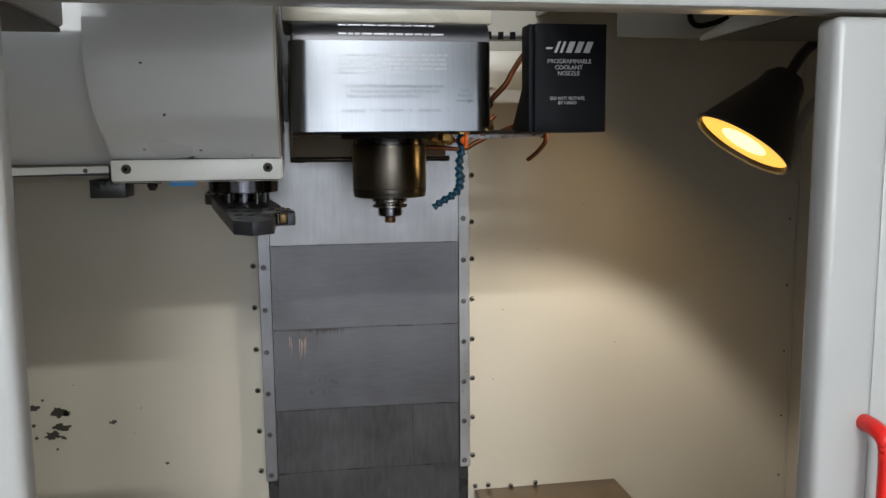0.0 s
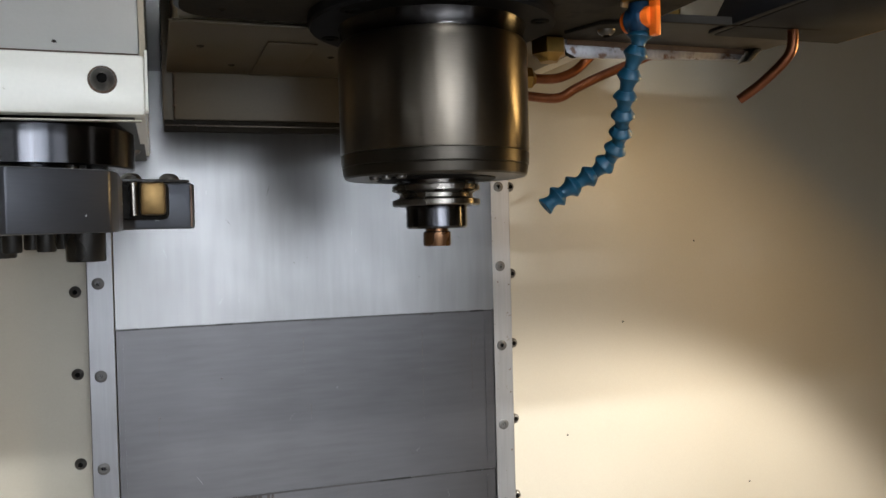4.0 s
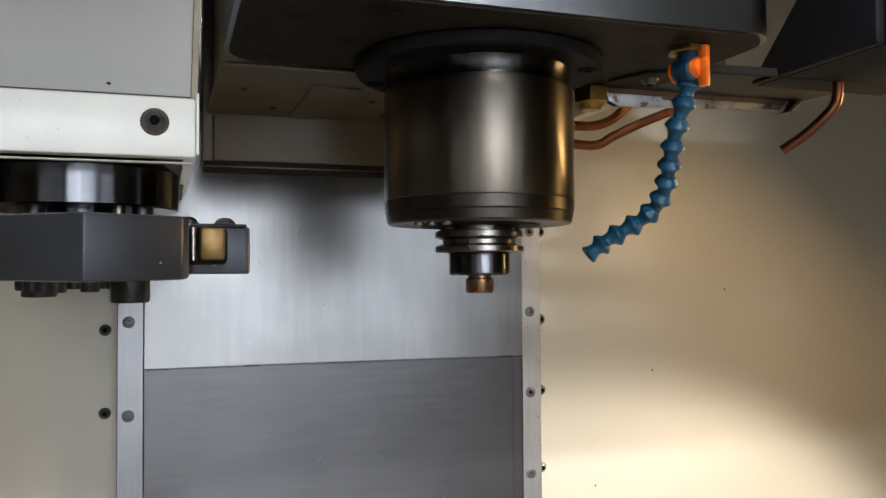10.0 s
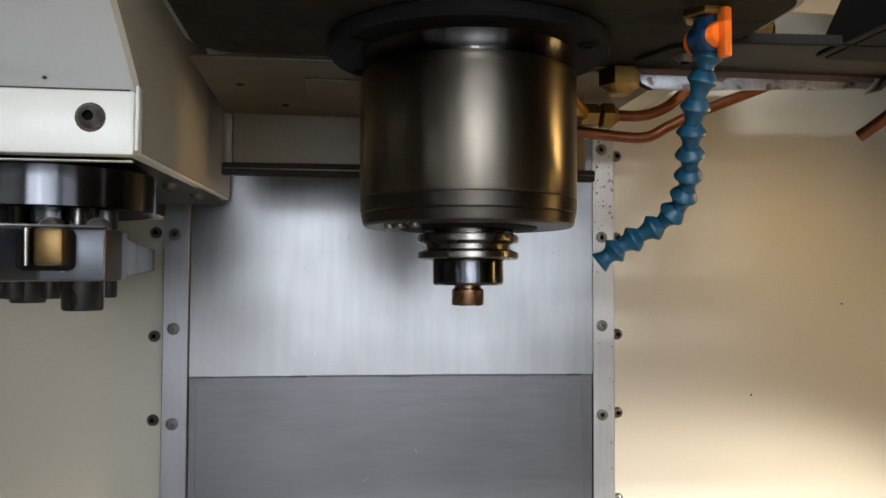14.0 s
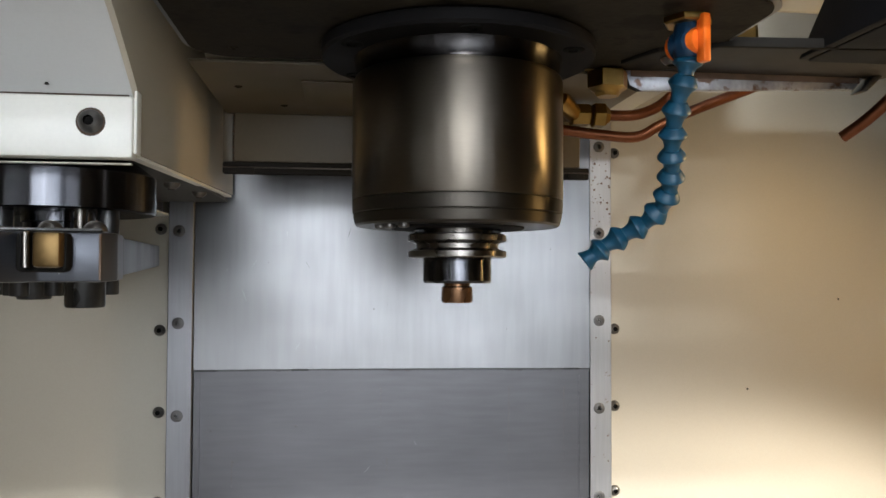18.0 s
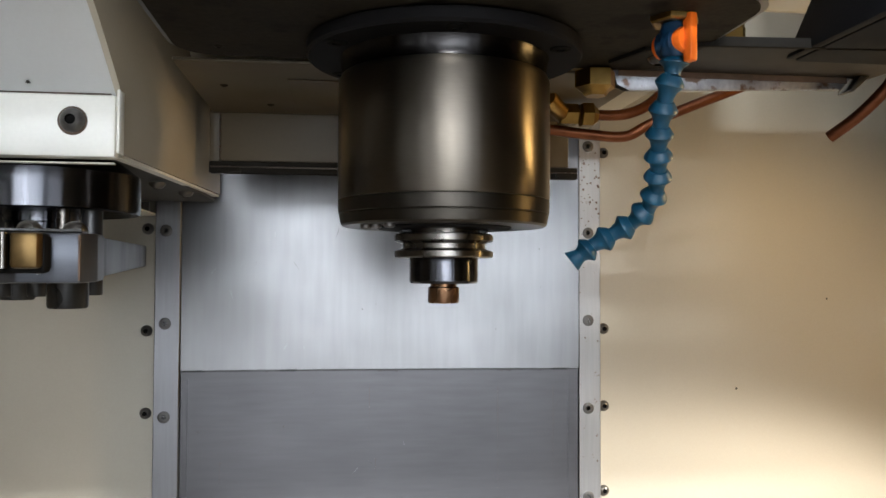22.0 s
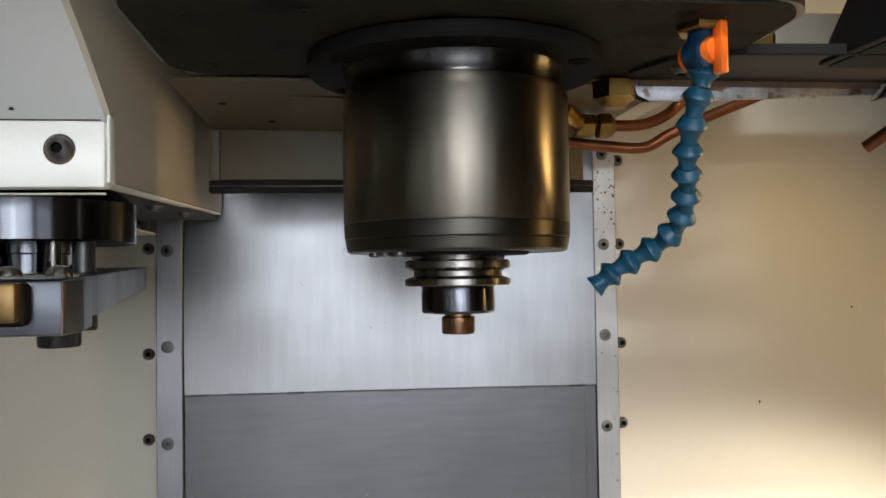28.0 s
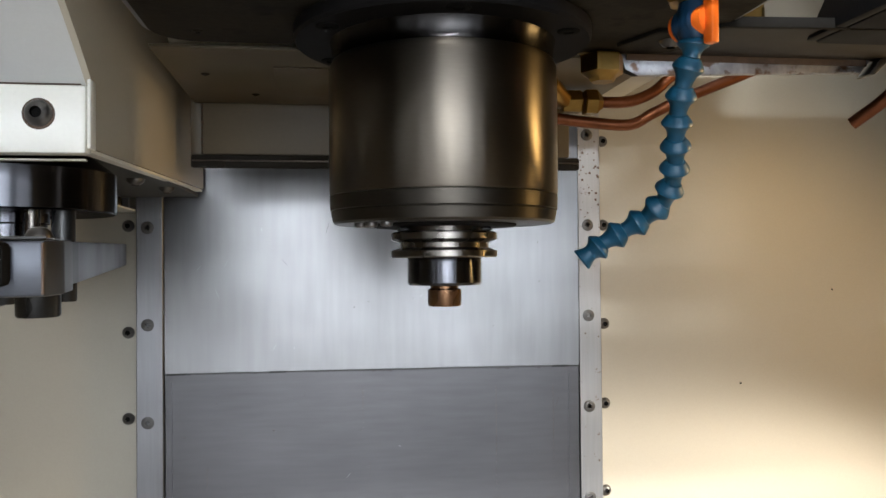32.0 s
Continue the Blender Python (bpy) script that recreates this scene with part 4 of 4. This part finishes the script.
part("elbow", bm_lathe([(0.0140, 1.5570), (0.0150, 1.5560), (0.0150, 1.5445), (0.0105, 1.5420), (0.0080, 1.5385), (0.0004, 1.5385)], 6, (0.3180, 1.6250, 0)), BRASS, fit_, "large brass hexagon")
fit_2 = new("brass_fitting")
fit_2.location = (0.335, 1.72, 1.544)
tagged(fit_2, "brass compression fitting on a copper pipe", "fitting")
part("nut", bm_lathe([(0.0085, 0), (0.0098, 0.001), (0.0098, 0.0150), (0.0085, 0.0165)], 6, (0.3165, 1.7200, 1.5435), (1, 0, 0)), BRASS, fit_2)
part("nut", bm_lathe([(0.0090, 0), (0.0108, 0.001), (0.0108, 0.0100), (0.0075, 0.0130), (0.0060, 0.0150)], 6, (0.3350, 1.7200, 1.5435), (1, 0, 0)), BRASS, fit_2)
part("stem", bm_tube([Vector((0.3200, 1.7200, 1.5435)), Vector((0.3000, 1.6950, 1.5520))], 0.0075), BRASS, fit_2)
fit_3 = new("brass_fitting")
fit_3.location = (0.385, 1.60, 1.57)
tagged(fit_3, "small brass fitting behind the control box", "fitting")
part("nut", bm_lathe([(0.0070, 0), (0.0085, 0.001), (0.0085, 0.012), (0.0065, 0.014)], 6, (0.3860, 1.5650, 1.5690), (1, -0.3, 0.1)), BRASS, fit_3)
knob = thing("rubber_grommet", "black rubber grommet where a pipe enters the head", "grommet", bm_lathe([(0.0120, 0.0), (0.0130, 0.004), (0.0110, 0.010), (0.0070, 0.014), (0.0004, 0.014)], 24, (0.4012, 1.640, 1.6150), (1, -0.3, 0.3)), SOCKET)
rear_plate = thing("head_side_bracket", "beige painted bracket plate beside the head", "bracket", bm_box(0.4005, 0.5900, 1.7500, 1.7560, 1.6500, 1.7290, 0.002), BEIGE)
part("foot", bm_box(0.4005, 0.4400, 1.7000, 1.7495, 1.6500, 1.6540, 0.001), BEIGE, rear_plate)
ladder = thing("cable_rack", "bright perforated steel cable rack behind the head", "rack", bm_box(0.4010, 0.6000, 1.7600, 1.8400, 1.7600, 1.7640, 0.001), STRIP)
for k in range(6):
    # dark blocks stand in for the shade inside the slots
    part("slot", bm_box(0.43 + 0.026 * k, 0.442 + 0.026 * k, 1.7590, 1.7600, 1.7540, 1.7700), SOCKET, ladder)

# ---- tool magazine cover ----
mag = new("tool_magazine_cover")
mag.location = (-0.14, 1.7, 1.48)
tagged(mag, "grey curved sheet tool magazine cover with white lower bar", "machine cover")
PROFILE = [(1.5680, 1.5150), (1.5450, 1.5300), (1.5120, 1.5500), (1.4820, 1.5660), (1.4550, 1.5840), (1.4330, 1.6060), (1.4150, 1.6330), (1.4040, 1.6630), (1.4010, 1.6920), (1.4050, 1.7300), (1.4150, 1.7700), (1.4300, 1.8100)]
curve_ = [(p.x, p.y) for p in smooth_path([(y, z, 0) for y, z in PROFILE], 4)]
part("curved_cover", bm_prism(curve_ + [(1.96, 1.81), (1.96, 1.515)], -0.2890, 0.0000, plane="yz"), GREY, mag, "grey curved cover with small chips")
part("side_panel", bm_prism([(y - 0.003, z) for y, z in curve_] + [(1.976, 1.81), (1.976, 1.4955), (1.5660, 1.4810), (1.5660, 1.5150)], 0.0005, 0.0040, plane="yz"), SIDE, mag, "beige side panel")
bar = part("front_bar", bm_box(-0.2905, 0.0030, 1.5530, 1.5650, 1.4770, 1.5145, 0.0022), WHITE, mag, "white painted bar")
part("grime_line", bm_box(-0.2880, 0.0000, 1.5535, 1.5560, 1.5143, 1.5150), RUST, mag, "brown grime along the bar")
part("lower_flange", bm_box(-0.2895, 0.0005, 1.5610, 1.5655, 1.4740, 1.4752, 0.0004), BEIGE, mag, "thin folded edge under the bar")
part("bar_return", bm_box(0.0032, 0.0050, 1.5545, 1.5655, 1.4800, 1.5180, 0.0006), WHITE, mag)
# the shade under the magazine is this sheet's colour
part("under_plate", bm_box(-0.2880, -0.0005, 1.5660, 1.9700, 1.4870, 1.4905), UNDERSHADE, mag)
part("seam", bm_prism([(1.566, 1.4788), (1.9740, 1.4928), (1.9740, 1.4948), (1.566, 1.4808)], -0.0040, 0.0030, plane="yz"), WHITE, mag)
for x in (-0.2648, -0.0212):
    mesh_part("bolt", BAR_BOLT, Matrix.Translation(Vector((x, 1.5530, 1.4985)) - mag.location) @ pose(0, 0, 0, 90, 20, 0), mag, "dark socket bolt")
    mesh_part("bolt_stain", BOLT_STAIN, Matrix.Translation(Vector((x, 1.5530, 1.4983)) - mag.location) @ pose(0, 0, 0, 90, 20, 0), mag, "rust ring round the bolt")
for y, z in ((1.756, 1.488), (1.862, 1.491)):
    mesh_part("bolt", BAR_BOLT, Matrix.Translation(Vector((-0.016 if y < 1.8 else -0.012, y, z - 0.004)) - mag.location) @ pose(0, 0, 0, 180, 0, 0), mag)
part("scrape", bm_prism([(-0.1980, 1.5150), (-0.1750, 1.5164), (-0.1600, 1.5172), (-0.1500, 1.5200), (-0.1470, 1.5196), (-0.1500, 1.5168), (-0.1150, 1.5152), (-0.1150, 1.5148), (-0.1950, 1.5148)], 1.5515, 1.5540, plane="xz"), GREASE, mag, "bare scrape above the bar")
for k, (x, y, z, r) in enumerate(((-0.205, 1.4035, 1.668, 0.0022), (-0.180, 1.4480, 1.5890, 0.0025), (-0.135, 1.5440, 1.5305, 0.002), (-0.048, 1.5580, 1.5215, 0.0011), (-0.230, 1.5400, 1.5330, 0.0016))):
    chip = part("paint_chip", bm_chip(r, 70 + k, 1.4), GREASE, mag, "small dark chip")
    n_ = Vector((0, -1, -0.15 - 0.9 * (1.66 - z) / 0.14))
    chip.matrix_basis = Matrix.Identity(4)
    chip.matrix_parent_inverse = mag.matrix_world.inverted()
    chip.matrix_world = Matrix.Translation((x, y - 0.0008, z)) @ Matrix.Rotation(math.atan2(n_.z, -n_.y), 4, "X").inverted()
side = new("magazine_rear_cover")
side.location = (-0.6, 1.75, 1.5)
tagged(side, "grey recessed cover beside the tool magazine", "machine cover")
part("curved_cover", bm_prism([(y + 0.045, z - 0.008) for y, z in curve_] + [(1.96, 1.80), (1.96, 1.507)], -0.9900, -0.2910, plane="yz"), GREY, side)
part("lower_strip", bm_prism([(-0.99, 1.4800), (-0.3020, 1.4915), (-0.3020, 1.5030), (-0.99, 1.5000)], 1.5950, 1.6000, plane="xz"), WHITE, side, "white lower strip")
part("nut", bm_lathe([(0.0040, 0), (0.0045, 0.0005), (0.0045, 0.0030), (0.0038, 0.0036), (0.0004, 0.0036)], 6, (-0.3420, 1.5950, 1.4955), (0, -1, 0)), SCREW, side, "small dark nut")
part("under_edge", bm_box(-0.99, -0.3025, 1.6010, 1.90, 1.4860, 1.4900), UNDERSHADE, side)
block = new("magazine_stop_block")
block.location = (-0.30, 1.62, 1.46)
tagged(block, "black steel stop block under the magazine cover", "block")
part("spacer", bm_box(-0.3015, -0.2915, 1.5880, 1.5990, 1.4790, 1.5040, 0.0008), BLACK, block)
part("block", bm_box(-0.3360, -0.2750, 1.5900, 1.6700, 1.4460, 1.4785, 0.001), BLACK, block)
part("plate", bm_box(-0.2745, -0.2150, 1.6000, 1.6600, 1.4700, 1.4780, 0.001), BLACK, block)
part("knob", bm_lathe([(0.008, 1.4700), (0.010, 1.4660), (0.008, 1.4620), (0.006, 1.4570), (0.0005, 1.4570)], 20, (-0.2330, 1.6200, 0)), BLACK, block)

shelf = new("magazine_pocket_plate")
shelf.location = (-0.15, 1.94, 1.474)
tagged(shelf, "cream sheet plate edge under the tool magazine", "plate")
part("plate", bm_box(-0.2600, -0.0680, 1.9000, 2.0130, 1.4735, 1.4752), WHITE, shelf)
for x, y, r, h in ((-0.0760, 1.950, 0.0045, 0.010), (-0.0860, 1.960, 0.0035, 0.014), (-0.0980, 1.950, 0.004, 0.008), (-0.1900, 1.93, 0.006, 0.012), (-0.2100, 1.93, 0.005, 0.012)):
    part("stud", bm_lathe([(r, 1.4754), (r, 1.4754 + h * 0.7), (r * 0.6, 1.4754 + h), (0.0004, 1.4754 + h)], 12, (x, y, 0)), HOLDER, shelf, "small bright stud")
part("bracket", bm_box(-0.1080, -0.0700, 1.9700, 1.9740, 1.4754, 1.4860), STRIP, shelf)
tab = thing("blue_marker_plate", "sky blue painted plate behind the magazine bar", "plate", bm_box(-0.2150, -0.1660, 1.6950, 1.7020, 1.4600, 1.4768, 0.001), PALEBLUE)

# ---- tool change arm ----
AX, AY = -0.071, 1.651
arm = new("tool_change_arm")
arm.location = (AX, AY, 1.424)
tagged(arm, "black steel double tool change arm under its hub", "tool arm")
part("hub", bm_lathe([(0.0520, 1.4860), (0.0650, 1.4760), (0.0650, 1.4510), (0.0638, 1.4500), (0.0300, 1.4500)], 72, (AX, AY, 0)), HUB, arm, "black hub disc")
part("shaft", bm_lathe([(0.0240, 1.4502), (0.0240, 1.4440), (0.0225, 1.4430), (0.0225, 1.4252)], 40, (AX, AY, 0)), HUB, arm, "dark steel shaft")
HALF = [(-0.0680, 1.3240), (-0.0375, 1.2970), (-0.0075, 1.3185), (-0.0055, 1.3300), (-0.0055, 1.3700), (-0.0150, 1.3850), (-0.0150, 1.4050), (-0.0020, 1.4190), (0.0240, 1.4215), (0.0258, 1.4400), (0.0215, 1.4660), (0.0040, 1.4900), (0.0000, 1.5500)]
outline = HALF + [(2 * AX - x, 2 * AY - y) for x, y in HALF]
part("beam", bm_prism(outline, 1.4030, 1.4250, 0.0012), ARM, arm, "blued steel arm beam")


def arm_twice(fn):
    for s in (1, -1):
        fn(lambda x, y: (x, y) if s > 0 else (2 * AX - x, 2 * AY - y))


def arm_end(at):
    for x, y, r in ((-0.0660, 1.400, 0.0088), (-0.0755, 1.462, 0.0088), (-0.0850, 1.525, 0.0088), (-0.0435, 1.395, 0.0088), (-0.0530, 1.456, 0.0088), (-0.0620, 1.518, 0.0088), (-0.0600, 1.348, 0.004)):
        # flat discs; the shade of each hole is only its dark colour
        part("hole", bm_lathe([(r, 1.4251), (r * 0.98, 1.4253), (r * 0.9, 1.4253), (r * 0.88, 1.42515), (0.0004, 1.42515)], 20, (*at(x, y), 0)), SOCKET, arm, "drilled hole drawn as a dark disc")
    for x, y in ((-0.004, 1.440), (0.014, 1.446), (-0.006, 1.505), (-0.058, 1.520)):
        part("cap_screw", bm_lathe([(0.0056, 1.4260), (0.0054, 1.4272), (0.0046, 1.4288), (0.0033, 1.4300), (0.0018, 1.4306), (0.0003, 1.4307)], 18, (*at(x, y), 0)), HOLDER, arm, "domed cap screw")
    pts = [at(x, y) for x, y in ((-0.030, 1.4080), (-0.004, 1.4160), (0.023, 1.4240), (0.006, 1.5000), (-0.022, 1.5200), (-0.030, 1.48))]
    part("gripper_cover", bm_prism(pts, 1.4252, 1.4266, 0.0004), ARM_TOP, arm, "oily cover plate")
    x0, y0 = at(0.0020, 1.4120)
    pad = part("gripper_pad", bm_box(x0 - 0.0015, x0 + 0.0098, y0 - 0.0075, y0 + 0.0075, 1.4095, 1.4247, 0.0018), PAD, arm, "brass gripper pad")
    # dark box in place of the shaded notch behind the pad
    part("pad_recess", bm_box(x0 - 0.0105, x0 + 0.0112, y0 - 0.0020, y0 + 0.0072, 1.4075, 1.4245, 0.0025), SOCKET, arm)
    x1, y1 = x0 - 0.0042, y0 - 0.0062
    part("pad_pin", bm_lathe([(0.0020, 1.4095), (0.0020, 1.4245)], 16, (x1, y1, 0)), HOLDER, arm, "bright steel pin")
    x2, y2 = at(0.0075, 1.4192)
    part("scuff", bm_chip(0.0013, 91, 1.2), NICK, arm).location = (x2, y2 - 0.0004, 1.4080)
    for k, (dx, dy) in enumerate(((-0.030, -0.010), (-0.012, -0.036), (0.008, -0.030), (-0.038, 0.010), (-0.020, -0.026))):
        x, y = at(AX + dx, AY + dy)
        part("under_bolt", bm_lathe([(0.0062, 1.4031), (0.0062, 1.3885), (0.0056, 1.3875), (0.0004, 1.3875)], 14, (x, y, 0)), BLACK, arm)
    part("spring_plug", bm_lathe([(0.0125, 1.4031), (0.0125, 1.3825), (0.0117, 1.3812), (0.0004, 1.3812)], 24, (*at(-0.0370, 1.6000), 0)), BLACK, arm, "black round plug")


arm_twice(arm_end)
part("rust_line", bm_box(0.0229, 0.0238, 1.4205, 1.4216, 1.4040, 1.4240, 0.0002), RUST, arm, "brown rust line down the face")
# the arm hangs slightly nose-down under its hub
TILT = Matrix.Translation((AX, 1.40, 1.4255)) @ Matrix.Rotation(radians(1.25), 4, "X") @ Matrix.Translation((-AX, -1.40, -1.4245))
for x, y, z, r in ((-0.0235, 1.3085, 1.4155, 0.0009), (-0.0520, 1.3117, 1.4140, 0.0011), (-0.0480, 1.3095, 1.4080, 0.0006), (-0.0150, 1.3100, 1.4090, 0.0005)):
    part("nick", bm_chip(r * 0.55, int(z * 1e5) % 97, 1.0), NICK, arm, "pale nick").location = (x, y, z)
for ob in arm.children:
    if ob.name.split(".")[0] not in ("hub", "shaft"):
        ob.matrix_basis = TILT @ ob.matrix_basis
for dx, dy in ((0.041, -0.026), (-0.026, -0.030), (-0.032, 0.026)):
    part("lock_pin", bm_lathe([(0.0070, 1.4500), (0.0070, 1.4310), (0.0090, 1.4300), (0.0090, 1.4255)], 18, (AX + dx, AY + dy, 0)), BLACK, arm)
part("lock_pin", bm_lathe([(0.0045, 1.4500), (0.0045, 1.4290), (0.0035, 1.4255)], 16, (AX + 0.026, AY - 0.036, 0)), HOLDER, arm, "bright steel pin")

# ---- work lamp ----
lamp = new("work_lamp")
lamp.location = LAMP_C
tagged(lamp, "lit work lamp with a grey conical shade", "lamp")
outer = [(0.1010, 0.0), (0.1030, -0.004), (0.0980, -0.012), (0.0700, -0.075), (0.0480, -0.125), (0.0420, -0.150), (0.0300, -0.165), (0.0020, -0.168)]
inner = [(0.0030, -0.150), (0.0400, -0.135), (0.0650, -0.078), (0.0940, -0.012), (0.0970, 0.0), (0.1010, 0.0)]
part("shade", bm_lathe(inner + outer[1:], 64, LAMP_C, LAMP_N, caps=False), SHADE, lamp, "grey conical shade")
part("lens", bm_lathe([(0.0480, -0.0068), (0.0700, -0.0072), (0.0880, -0.0080), (0.0950, -0.0090)], 56, LAMP_C, LAMP_N, caps=False), HOT, lamp, "glowing amber lens")
part("lens_core", bm_lathe([(0.0002, -0.0060), (0.0300, -0.0063), (0.0480, -0.0068)], 48, LAMP_C, LAMP_N, caps=False), HOTTER, lamp, "brighter middle of the lens")
part("rim", bm_lathe([(0.1000, 0.002), (0.1040, 0.002), (0.1050, -0.003), (0.1040, -0.006), (0.1000, -0.004), (0.1000, 0.002)], 64, LAMP_C, LAMP_N, caps=False), SHADE, lamp)
top_ = LAMP_C - LAMP_N * 0.16
part("bracket", bm_tube(smooth_path([top_, top_ + Vector((0.05, 0.01, 0.06)), top_ + Vector((0.12, 0.02, 0.08)), Vector((1.334, 1.60, 1.72))], 6), 0.011), SHADE, lamp)
part("yoke", bm_tube(smooth_path([(1.003, 1.560, 1.478), (1.022, 1.566, 1.512), (1.040, 1.572, 1.560), (1.075, 1.580, 1.610), (1.150, 1.590, 1.660), (1.334, 1.600, 1.690)], 6), 0.011), DOOR, lamp, "pale grey support arm")
cable = thing("lamp_cable", "black cable hanging from a grommet in the roof", "cable", bm_tube(smooth_path([(0.755, 1.49, 1.776), (0.757, 1.49, 1.760), (0.772, 1.49, 1.750), (0.80, 1.49, 1.755), (0.83, 1.49, 1.765)], 6), 0.005), SOCKET)
